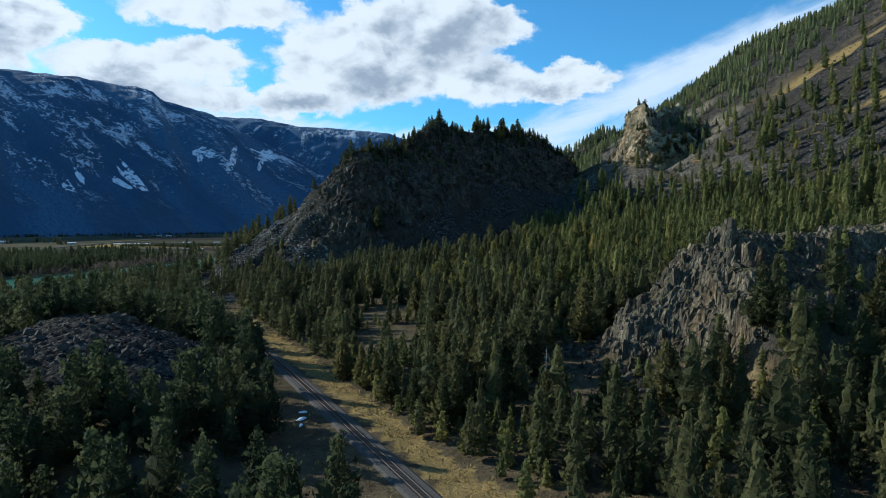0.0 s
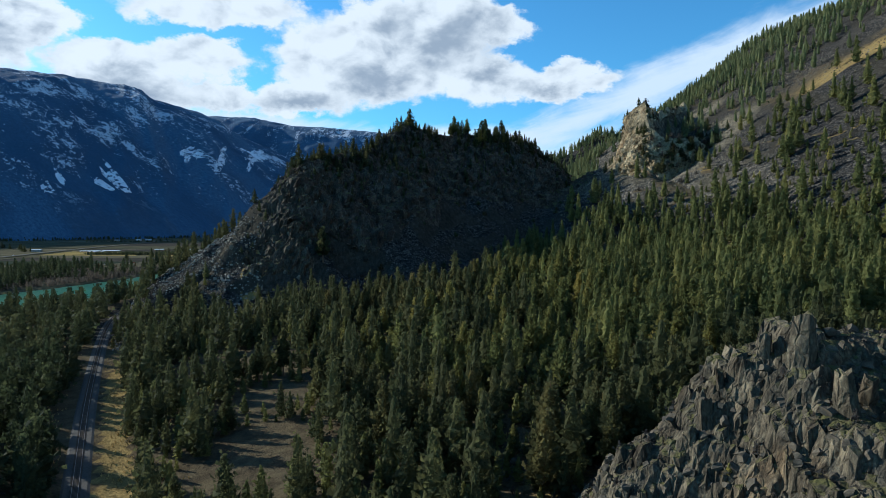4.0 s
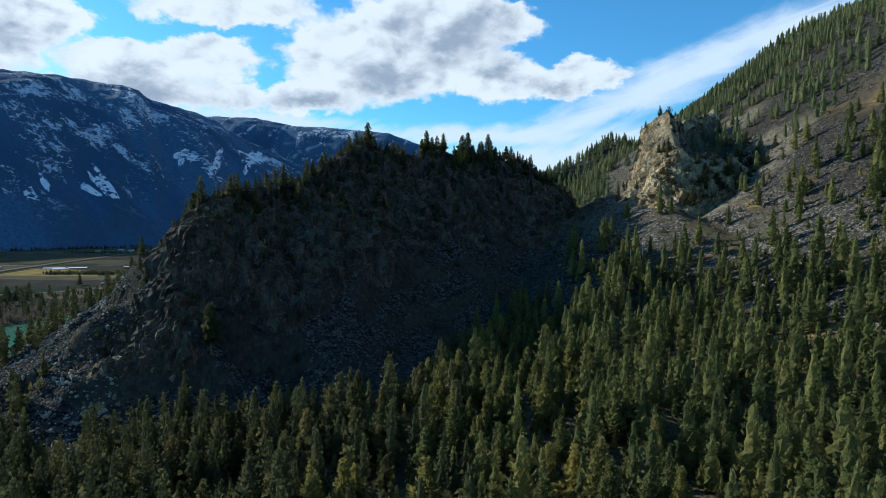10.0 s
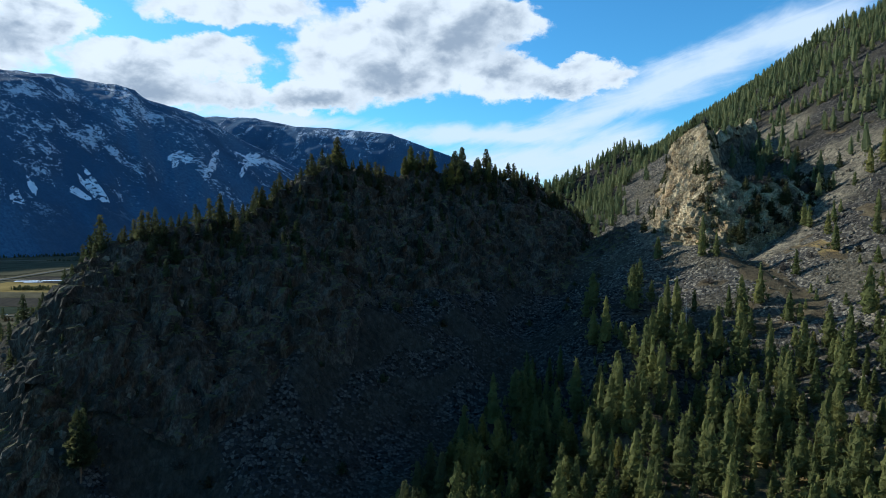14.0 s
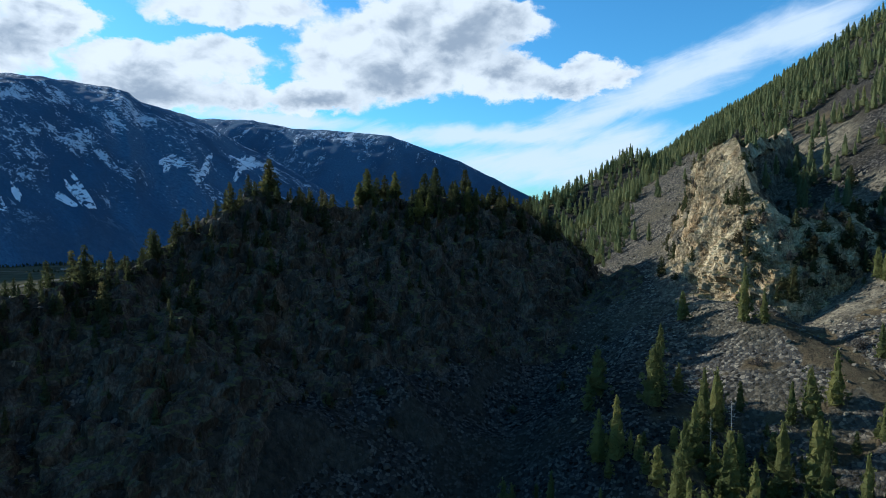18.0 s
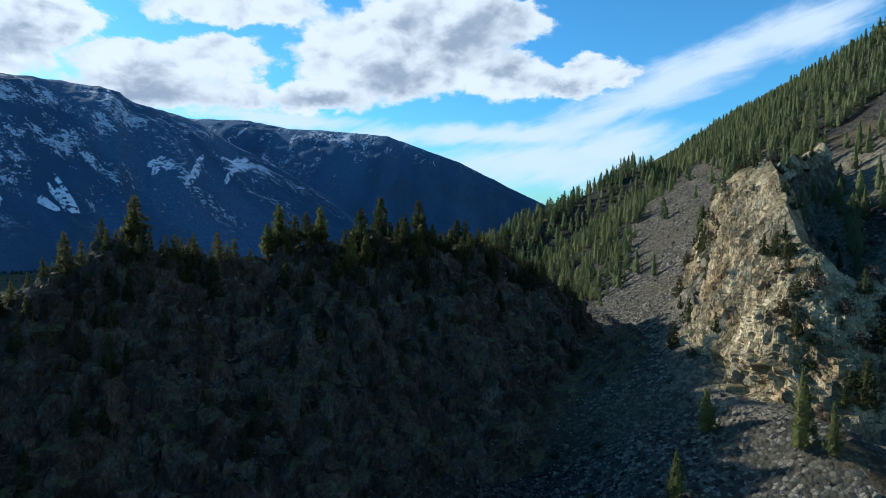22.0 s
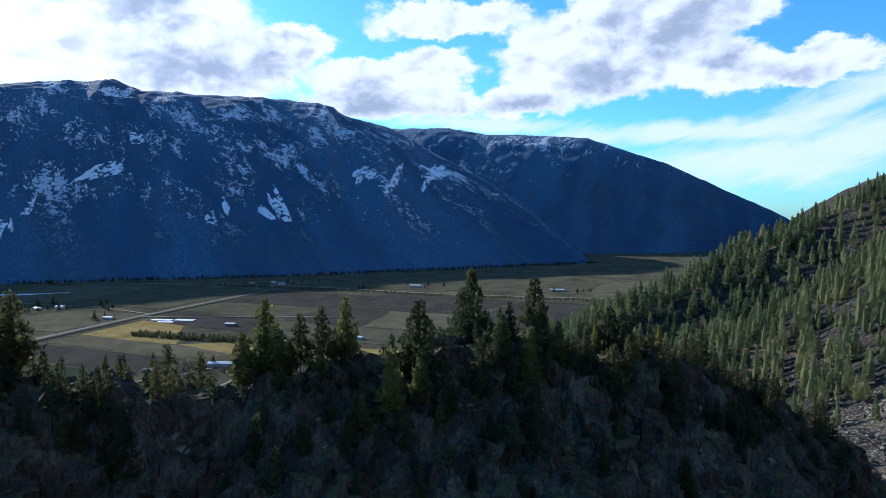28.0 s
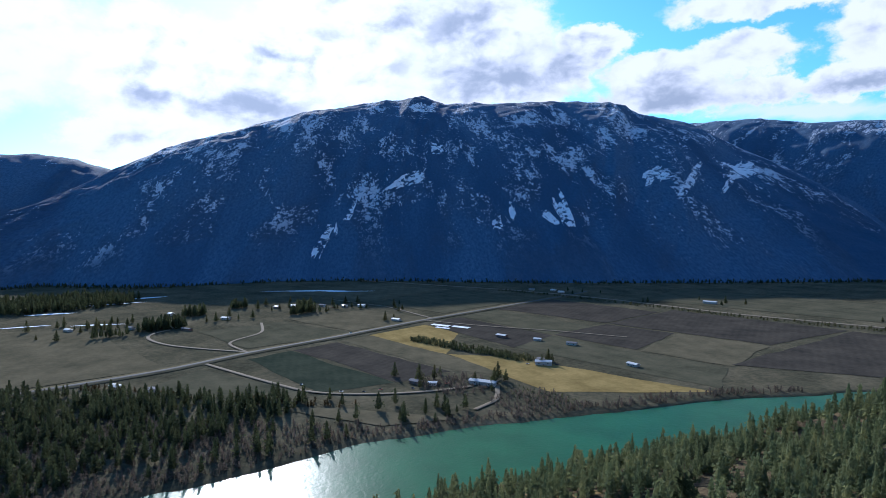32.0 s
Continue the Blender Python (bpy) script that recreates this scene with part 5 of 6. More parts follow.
def cliff_wall(stepping, seed):
    """The cliff itself: a wall wrapped round the buttress, thrust out in blocks, ribs and ledges."""
    line = np.array(BUTTRESS, float)
    d = np.r_[0, np.cumsum(np.hypot(*np.diff(line[:, :2], axis=0).T))]
    t = np.arange(0, d[-1], stepping)
    x, y, top = (np.interp(t, d, line[:, k]) for k in range(3))
    k = np.ones(31) / 31
    pad = lambda a: np.convolve(np.pad(a, 15, mode="edge"), k, "valid")
    x, y, top = pad(x), pad(y), pad(top)
    dx, dy = pad(np.gradient(x)), pad(np.gradient(y))
    l = np.hypot(dx, dy)
    nx, ny = -dy / l * -1, dx / l * -1
    if (nx.mean() * -1 + ny.mean() * -0.4) < 0:
        nx, ny = -nx, -ny
    v = np.arange(-6.0, 80.0, stepping)
    T, V = np.meshgrid(t, v)
    drop = np.clip(V, 0, None)
    lean = 0.31 - 0.10 * step(T, 100, 125)
    out = lean * drop + 12.0 * (1 - np.exp(-drop / 9.0)) + np.minimum(V, 0)
    zz = top[None] - drop - 1.3 * np.clip(-V, 0, 9) + 6 * fbm(T, V * 0 + 3, 13, seed + 1, 4, True)
    ease = 0.2 + 0.8 * step(drop, 0, 14)
    sway = T + 5 * fbm(T, V, 18, seed + 6, 3)
    out = out + ease * (7 * fbm(T, V * 0.8, 42, seed + 2, 2) + 5.5 * fbm(sway + 0.12 * V, V * 0.14, 15, seed + 3, 3, True)
                        + 3.6 * fbm(sway - 0.25 * V, V * 0.22, 6, seed + 10, 4, True) + 1.2 * fbm(sway, V * 0.5, 2.2, seed + 11, 3, True))
    shelf = (V + 7 * fbm(T, V, 24, seed + 4, 3)) / 11.0
    out = out + 2.6 * (step(shelf % 1.0, 0.0, 0.2) - shelf % 1.0) * step(fbm(T, V, 20, seed + 5, 2), -0.2, 0.3)
    P = np.stack([x[None] + nx[None] * out, y[None] + ny[None] * out, zz], -1).reshape(-1, 3)
    N = np.stack([np.broadcast_to(nx[None], T.shape), np.broadcast_to(ny[None], T.shape), 0.35 * np.ones_like(T)], -1).reshape(-1, 3)
    push = np.zeros(len(P))
    for j, (s, a) in enumerate((((3.4, 3.4, 9.0), 2.0), ((1.3, 1.3, 2.6), 1.25))):
        val, off = cell_noise(P + 1.6 * fbm(P[:, 0] + P[:, 2], P[:, 1], 4, seed + 8, 3)[:, None], np.array(s), seed + 20 * j)
        push += a * (val[:, 0] - 0.4 + 0.2 * ((val[:, 1:] - 0.5) * off).sum(1) / s[0])
    P = P + N * (push * ease.ravel())[:, None]
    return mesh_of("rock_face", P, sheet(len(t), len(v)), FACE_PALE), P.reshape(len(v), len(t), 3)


cliff = bpy.data.objects["cliff"]
wall_mesh, wall_grid = cliff_wall(0.6, 701)
part("rock_face", wall_mesh, cliff, m=Matrix.Translation(-cliff.location))
ledge_rng = np.random.default_rng(77)
for k in range(300):                                     # shrubs and small pines in the cracks of the cliff
    j, i = int(ledge_rng.integers(4, 110)), int(ledge_rng.integers(40, wall_grid.shape[1] - 60))
    x, y, z = wall_grid[j, i]
    if fbm(np.array(i * 0.6), np.array(j * 0.6), 22, 711, 3) < -0.05:
        continue
    if k % 2 or j < 10:
        ob = new("shrub", SHRUBS[int(ledge_rng.integers(5))])
        s = ledge_rng.uniform(0.6, 1.6)
        ob.matrix_basis = pose(x, y, z - 0.3, 0, 0, ledge_rng.uniform(0, 360)) @ Matrix.Diagonal((s, s, s, 1))
        tagged(ob, "olive shrub growing from a crack in the tan cliff", "shrub", "shrubs on the cliff")
    else:
        root = tree(FIR_KINDS[int(ledge_rng.integers(5))], x, y, ledge_rng.uniform(0.45, 0.95), "small pine rooted in a ledge of the cliff", "pines of the cliff", "cliff_pine_tree")
        root.location.z = z - 0.6


for k in range(130):                                     # and on its shaded side
    j, i = int(ledge_rng.integers(2, 70)), int(ledge_rng.integers(4, 130))
    x, y, z = wall_grid[j, i]
    if z < float(land(x, y)) - 0.5:
        continue
    if k % 4:
        ob = new("shrub", SHRUBS[int(ledge_rng.integers(5))])
        s = ledge_rng.uniform(0.8, 2.0)
        ob.matrix_basis = pose(x, y, z - 0.4, 0, 0, ledge_rng.uniform(0, 360)) @ Matrix.Diagonal((s, s, s, 1))
        tagged(ob, "olive shrub growing from a crack in the tan cliff", "shrub", "shrubs on the cliff")
    else:
        root = tree(FIR_KINDS[int(ledge_rng.integers(5))], x, y, ledge_rng.uniform(0.4, 0.8), "small pine rooted in a ledge of the cliff", "pines of the cliff", "cliff_pine_tree")
        root.location.z = z - 0.6


def steep_near(line, reach):
    def dens(x, y):
        gx, gy = slope_at(x, y)
        return (1 - step(along(x, y, line)[0], reach * 0.6, reach)) * step(np.hypot(gx, gy), 0.5, 1.1)
    return dens


rocks_joined("cliff_rubble", scatter(3500, (165, 620, 300, 840), steep_near(BUTTRESS, 66), 1.5, 51), (0.6, 1.8), ROCK_PALE, "small broken tan rock between the columns of the cliff", 52, 1.5, 0.3)
rocks_joined("crag_rubble", scatter(16000, (36, 130, 200, 250), lambda x, y: (1 - step(along(x, y, CRAG)[0], 34, 46)) * step(fbm(x, y, 14, 107, 3), -0.25, 0.1), 0.85, 53), (0.35, 1.5), ROCK_CRAG, "small broken grey-brown rock on the crag", 54, 1.1, -0.35)
rocks_joined("hill_rubble", scatter(7000, (-160, 500, 160, 780), steep_near(HILL, 75), 1.6, 55), (0.7, 2.2), ROCK_DARK, "small rock ribs and rubble on the hill, darkened as if in shade", 56, 1.2, 0.3)
rocks_joined("crest_stones", scatter(6000, (-110, 500, 165, 790), lambda x, y: 0.8 * (1 - step(along(x, y, HILL)[0], 16, 34)) * step(fbm(x, y, 22, 105, 3), -0.2, 0.2), 1.5, 59), (0.5, 1.9), ROCK_GREY, "grey broken stones along the crest of the hill", 60)
rocks_joined("mound_stones", scatter(2600, (-175, 120, -75, 300), lambda x, y: oval(x, y, -108, 200, 44, 30), 1.6, 35), (0.6, 2.4), ROCK_DARK, "lichen-grey stones strewn over a low mound", 36)
rocks_joined("foot_stones", scatter(16000, (-230, 400, -82, 580), lambda x, y: 0.9 * (x - rail_x(y) > 7) * (land(x, y, False) < 75), 1.0, 57), (0.4, 1.6), ROCK_LIGHT, "grey fallen stones at the foot of the hill beside the railway", 58)


# ---- railway ----
BALLAST = plain("ballast", (0.085, 0.074, 0.064), 0.95, 0, 0.35, 2.0, 0.05)
STEEL = plain("rail_steel", (0.20, 0.16, 0.135), 0.5, 0.7, 0.15, 3.0, 0.01)
TIMBER = plain("sleeper_timber", (0.09, 0.07, 0.055), 0.9, 0, 0.3, 4.0, 0.02)
STRAW = plain("dry_grass", (0.44, 0.30, 0.11), 0.95, 0, 0.35, 0.8, 0.1)


def rail_line(stepping):
    ys = np.arange(-30, 760, stepping)
    xs = rail_x(ys)
    k = np.ones(9) / 9
    for _ in range(3):
        xs[4:-4] = np.convolve(xs, k, "valid")
    return xs, ys


def ribbon(xs, ys, section, lift=0.0):
    """A strip along a line with a cross-section of (across, up)."""
    dx, dy = np.gradient(xs), np.gradient(ys)
    l = np.hypot(dx, dy)
    nx, ny = dy / l, -dx / l
    v = np.stack([np.stack([xs + nx * a, ys + ny * a, np.full(len(xs), u + lift)], -1) for a, u in section], 1).reshape(-1, 3)
    return v, sheet(len(section), len(xs))


xs, ys = rail_line(5.0)
railway = new("railway")
railway.location = (-46, 200, 8)
tagged(railway, "single railway track on a stony bed through the forest", "railway")
shift = Matrix.Translation((46, -200, -8))
part("ballast_bed", mesh_of("ballast_bed", *ribbon(xs, ys, [(-4.6, -0.7), (-2.6, 0.35), (2.6, 0.35), (4.6, -0.7)], 8.0), BALLAST), railway, m=shift)
for a in (-0.7175, 0.7175):
    part("rail", mesh_of("rail", *ribbon(xs, ys, [(a - 0.07, 0.42), (a - 0.05, 0.62), (a + 0.05, 0.62), (a + 0.07, 0.42)], 8.0), STEEL), railway, m=shift)
fx, fy = rail_line(0.65)
keep = (fy > 60) & (fy < 620)
fx, fy = fx[keep], fy[keep]
ang = np.arctan2(np.gradient(fx), np.gradient(fy))
cube_q = np.array([(0, 1, 3, 2), (4, 6, 7, 5), (0, 4, 5, 1), (2, 3, 7, 6), (0, 2, 6, 4), (1, 5, 7, 3)])
cube_v = np.array([(x, y, z) for z in (-0.5, 0.5) for y in (-0.5, 0.5) for x in (-0.5, 0.5)])
sv, sf = [], []
sleeper_mesh = mesh_of("sleeper", cube_v * (2.5, 0.24, 0.18), cube_q, TIMBER)
for k in range(len(fx)):
    if 105 < fy[k] < 285:
        part("sleeper", sleeper_mesh, railway, m=shift @ Matrix.Translation((fx[k], fy[k], 8.36)) @ Matrix.Rotation(-ang[k], 4, "Z"))
        continue
    c, s = math.cos(-ang[k]), math.sin(-ang[k])
    w = cube_v * (2.5, 0.24, 0.18)
    sv.append(np.stack([w[:, 0] * c - w[:, 1] * s + fx[k], w[:, 0] * s + w[:, 1] * c + fy[k], w[:, 2] + 8.36], -1))
    sf.append(cube_q + 8 * len(sf))
tagged(part("far_sleepers", mesh_of("sleepers", np.concatenate(sv), np.concatenate(sf), TIMBER), railway, "weathered timber sleepers", shift), kind="stuff")


# a strip of dry grass and a dirt track beside the line
def tufts(name, places, mat, height, label, seed, blades=6, cat="grass"):
    r = np.random.default_rng(seed)
    n = len(places)
    z = land(places[:, 0], places[:, 1])
    h = height * r.uniform(0.5, 1.3, (n, blades))
    a = r.uniform(0, 6.283, (n, blades))
    lean = r.uniform(0.15, 0.6, (n, blades)) * h
    root = np.stack([places[:, :1] + 0.12 * np.cos(a), places[:, 1:] + 0.12 * np.sin(a), np.repeat(z[:, None], blades, 1) - 0.05], -1)
    tip = root + np.stack([np.cos(a) * lean, np.sin(a) * lean, h], -1)
    sidew = np.stack([-np.sin(a), np.cos(a), 0 * a], -1) * 0.16 * h[..., None]
    v = np.stack([root - sidew, root + sidew, tip], 2).reshape(-1, 3)
    return tagged(new(name, mesh_of(name, v, np.arange(len(v)).reshape(-1, 3), mat)), label, cat, kind="stuff")


def beside(x, y):
    off = x - rail_x(y)
    return step(off, 6, 9) * (1 - step(off, 13, 17)) * step(fbm(x, y, 8, 98, 3), -0.35, 0.1) * (1 - step(y, 330, 380)) + 0.1 * (np.abs(off) < 30) * (np.abs(off) > 5)


tufts("dry_grass", scatter(30000, (-190, 60, 40, 470), beside, 0.7, 45), STRAW, 0.7, "golden dry grass along the railway", 46)


# ---- the valley floor ----
FLOOR = 1.6


def field_material(name, a, b, turn, row=0.55):
    m, n, s = material(name, 0.95, 0, 0.0)
    pos = n.position()
    cut = n.add("ShaderNodeSeparateXYZ")
    n.put(cut, 0, pos)
    across = n.math("ADD", n.math("MULTIPLY", cut.outputs[0], math.cos(turn)), n.math("MULTIPLY", cut.outputs[1], math.sin(turn)))
    rows = n.math("SINE", n.math("MULTIPLY", across, row))
    v = n.math("ADD", n.math("ADD", n.math("MULTIPLY", n.noise(pos, 0.02, 6, 0.6), 0.7), n.math("MULTIPLY", n.noise(pos, 0.2, 4), 0.3)), n.math("MULTIPLY", rows, 0.02))
    n.put(s, "Base Color", n.ramp(v, (0.32, a), (0.68, b)))
    bump(n, s, v, 0.3, 0.2)
    return m


SOIL = field_material("field_soil", (0.036, 0.033, 0.028), (0.082, 0.070, 0.054), 0.3)
MEADOW = field_material("meadow", (0.056, 0.055, 0.035), (0.116, 0.104, 0.066), 1.4, 0.2)
GREENFIELD = field_material("green_field", (0.026, 0.034, 0.024), (0.056, 0.063, 0.042), 1.0)
GOLD = field_material("stubble", (0.16, 0.115, 0.042), (0.33, 0.24, 0.092), 1.2, 0.3)
HAY = field_material("hay_meadow", (0.074, 0.067, 0.042), (0.150, 0.126, 0.078), 0.8, 0.25)
ASPHALT = plain("asphalt", (0.085, 0.08, 0.07), 0.9, 0, 0.2, 0.3, 0.01)
DIRT = plain("dirt_track", (0.19, 0.15, 0.10), 0.95, 0, 0.25, 0.3, 0.03)


def field(corners, mat, label, lift, seed):
    """A field between four corners, with an edge that wanders a little."""
    n = 13
    c = np.array(corners, float)
    u, v = np.meshgrid(np.linspace(0, 1, n), np.linspace(0, 1, n))
    p = ((1 - u) * (1 - v))[..., None] * c[0] + (u * (1 - v))[..., None] * c[1] + (u * v)[..., None] * c[2] + ((1 - u) * v)[..., None] * c[3]
    p = p + np.stack([fbm(p[..., 0], p[..., 1], 60, seed, 3), fbm(p[..., 0] + 99, p[..., 1], 60, seed, 3)], -1) * 9
    g = np.concatenate([p, np.full((n, n, 1), FLOOR + lift)], -1).reshape(-1, 3)
    tagged(new("field", mesh_of("field", g, sheet(n, n), mat, True)), label, "field", kind="structure")


FIELDS = [
    (((-735, 1066), (-515, 1040), (-490, 1130), (-742, 1140)), GREENFIELD, "dark green winter field beside the road"),
    (((-742, 1144), (-492, 1134), (-478, 1222), (-748, 1226)), SOIL, "dark ploughed field beside the road"),
    (((-752, 1236), (-476, 1228), (-420, 1262), (-752, 1330)), HAY, "pale hay meadow"),
    (((-560, 1290), (-330, 1236), (-196, 1372), (-470, 1345)), GOLD, "golden stubble field above the river"),
    (((-760, 1300), (-560, 1290), (-660, 1420), (-775, 1440)), GOLD, "golden stubble field by the road"),
    (((-770, 1445), (-520, 1400), (-540, 1520), (-790, 1550)), SOIL, "dark ploughed field"),
    (((-520, 1400), (-200, 1390), (-230, 1500), (-540, 1520)), MEADOW, "olive winter meadow"),
    (((-795, 1560), (-545, 1528), (-540, 1650), (-805, 1680)), MEADOW, "olive winter meadow"),
    (((-540, 1528), (-380, 1520), (-400, 1690), (-540, 1690)), SOIL, "brown ploughed field"),
    (((-375, 1518), (-235, 1512), (-250, 1690), (-395, 1690)), HAY, "pale fallow field"),
    (((-810, 1690), (-545, 1700), (-540, 1900), (-830, 1910)), SOIL, "brown ploughed field"),
    (((-535, 1700), (-250, 1700), (-200, 1930), (-530, 1950)), SOIL, "wide brown ploughed field"),
    (((-240, 1520), (60, 1640), (120, 1930), (-190, 1930)), SOIL, "wide brown ploughed field"),
    (((-1000, 1100), (-800, 1100), (-800, 1290), (-990, 1270)), MEADOW, "olive pasture"),
    (((-1010, 1290), (-810, 1300), (-830, 1500), (-1010, 1480)), HAY, "pale pasture"),
    (((-1240, 700), (-780, 700), (-760, 960), (-1200, 960)), HAY, "pale pasture beside the road"),
    (((-1100, 1560), (-850, 1560), (-860, 1900), (-1150, 1880)), MEADOW, "olive pasture"),
    (((-1450, 1500), (-1120, 1580), (-1160, 1890), (-1420, 1820)), HAY, "pale pasture"),
    (((-680, 2060), (-100, 2080), (-60, 2380), (-700, 2350)), MEADOW, "broad olive meadow below the mountain"),
    (((-80, 2080), (500, 2100), (400, 2700), (-60, 2400)), HAY, "broad pale meadow below the mountain"),
    (((-640, 860), (-480, 1000), (-520, 1030), (-720, 990)), MEADOW, "rough olive meadow"),
    (((-510, 965), (-372, 1026), (-330, 1090), (-440, 1034)), HAY, "pale grassy bank above the river"),
]
for k, (c, m, l) in enumerate(FIELDS):
    field(c, m, l, 0.25 + 0.02 * k, 300 + k)


def way(name, pts, width, mat, label, lift, cat):
    p = np.array(pts, float)
    d = np.r_[0, np.cumsum(np.hypot(*np.diff(p, axis=0).T))]
    t = np.arange(0, d[-1], 12.0)
    xs, ys = np.interp(t, d, p[:, 0]), np.interp(t, d, p[:, 1])
    if len(xs) > 12:
        for _ in range(2):
            xs[2:-2], ys[2:-2] = np.convolve(xs, np.ones(5) / 5, "valid"), np.convolve(ys, np.ones(5) / 5, "valid")
    h = width / 2
    v, q = ribbon(xs, ys, [(-h - 0.5, -0.3), (-h, 0), (0, 0.08), (h, 0), (h + 0.5, -0.3)], FLOOR + lift)
    tagged(new(name, mesh_of(name, v, q, mat, True)), label, cat, kind="structure")


VALLEY_ROAD = [(-770, 300), (-757, 600), (-752, 774), (-748, 870), (-748, 957), (-772, 1077), (-787, 1256), (-812, 1460), (-824, 1666), (-845, 2045), (-860, 2120)]
way("verge", VALLEY_ROAD, 26, HAY, "pale grass verge of the valley road", 0.95, "verge")
way("road", VALLEY_ROAD, 9, ASPHALT, "long straight grey valley road", 1.15, "road")
way("highway", [(-1600, 1840), (-1029, 1990), (-860, 2010), (-695, 2010), (-410, 1985), (-156, 2010), (200, 2060), (600, 2120)], 11, DIRT, "pale road along the foot of the mountain", 1.15, "road")
way("dirt_track", [(-745, 1008), (-640, 1018), (-519, 1033), (-470, 1075), (-430, 1130), (-410, 1190)], 5, DIRT, "pale farm track", 1.25, "track")
way("dirt_track", [(-778, 1085), (-850, 1045), (-914, 1016), (-1000, 1012), (-1040, 1035), (-1050, 1075)], 5, DIRT, "pale farm track", 1.25, "track")
way("dirt_track", [(-778, 1085), (-870, 1090), (-905, 1180), (-1010, 1230)], 4, DIRT, "pale farm track", 1.3, "track")
way("dirt_track", [(-395, 1215), (-372, 1190), (-352, 1165), (-345, 1120)], 5, DIRT, "pale farm track down to the river", 1.3, "track")
way("dirt_track", [(-815, 1470), (-700, 1500), (-560, 1560), (-430, 1600)], 4, DIRT, "pale farm track between fields", 1.3, "track")
way("dirt_track", [(-820, 1500), (-1000, 1540), (-1200, 1520)], 4, DIRT, "pale lane to the hamlet", 1.3, "track")


WALL = plain("house_wall", (0.40, 0.37, 0.33), 0.8, 0, 0.15, 0.5, 0.02)
WALL_RED = plain("barn_wall", (0.20, 0.13, 0.10), 0.85, 0, 0.25, 0.5, 0.02)
ROOF_WHITE = plain("metal_roof", (0.52, 0.52, 0.51), 0.6, 0.0, 0.1, 0.5, 0.01)
ROOF_GREY = plain("shingle_roof", (0.16, 0.155, 0.16), 0.9, 0, 0.25, 0.8, 0.03)
PANE = plain("window_glass", (0.03, 0.04, 0.05), 0.1, 0, 0.1, 1.0, 0.0)
SHEETING = plain("white_sheeting", (0.75, 0.76, 0.78), 0.5, 0, 0.12, 0.3, 0.05)


def solid(size, at=(0, 0, 0)):
    return cube_v * size + at, cube_q


def house(x, y, turn, wide, deep, tall, wall, roof, label, cat="house", name="house"):
    root = new(name)
    root.empty_display_size = 1.0
    v = np.array([(sx * wide / 2, sy * deep / 2, z) for z in (0, tall) for sy in (-1, 1) for sx in (-1, 1)] + [(sx * wide / 2, 0, tall + deep * 0.13) for sx in (-1, 1)])
    f = [(0, 1, 5), (0, 5, 4), (2, 6, 7), (2, 7, 3), (0, 4, 8), (0, 8, 6), (0, 6, 2), (1, 3, 7), (1, 7, 9), (1, 9, 5)]
    part("wall", mesh_of("wall", v, f, wall), root)
    e, r = 0.7, tall + deep * 0.13
    for sy in (-1, 1):
        low = tall - e * 0.26
        a = np.array([(sx * (wide / 2 + e), yy, zz + t) for t in (0.12, 0.4) for yy, zz in ((0, r), (sy * (deep / 2 + e), low)) for sx in (-1, 1)])
        part("roof", mesh_of("roof", a, cube_q, roof), root)
    for k in (-1, 1):
        for sy in (-1, 1):
            part("window", mesh_of("window", *solid((1.4, 0.12, 1.2), (k * wide * 0.27, sy * (deep / 2 + 0.03), tall * 0.58)), PANE), root)
    part("door", mesh_of("door", *solid((1.1, 0.12, 2.05), (0.4, -deep / 2 - 0.04, 1.05)), ROOF_GREY), root)
    if cat == "house":
        part("chimney", mesh_of("chimney", *solid((0.8, 0.8, 2.0), (wide * 0.2, deep * 0.1, r)), ROOF_GREY), root)
    root.matrix_basis = pose(x, y, FLOOR, 0, 0, turn)
    return tagged(root, label, cat, "farm buildings in the valley")


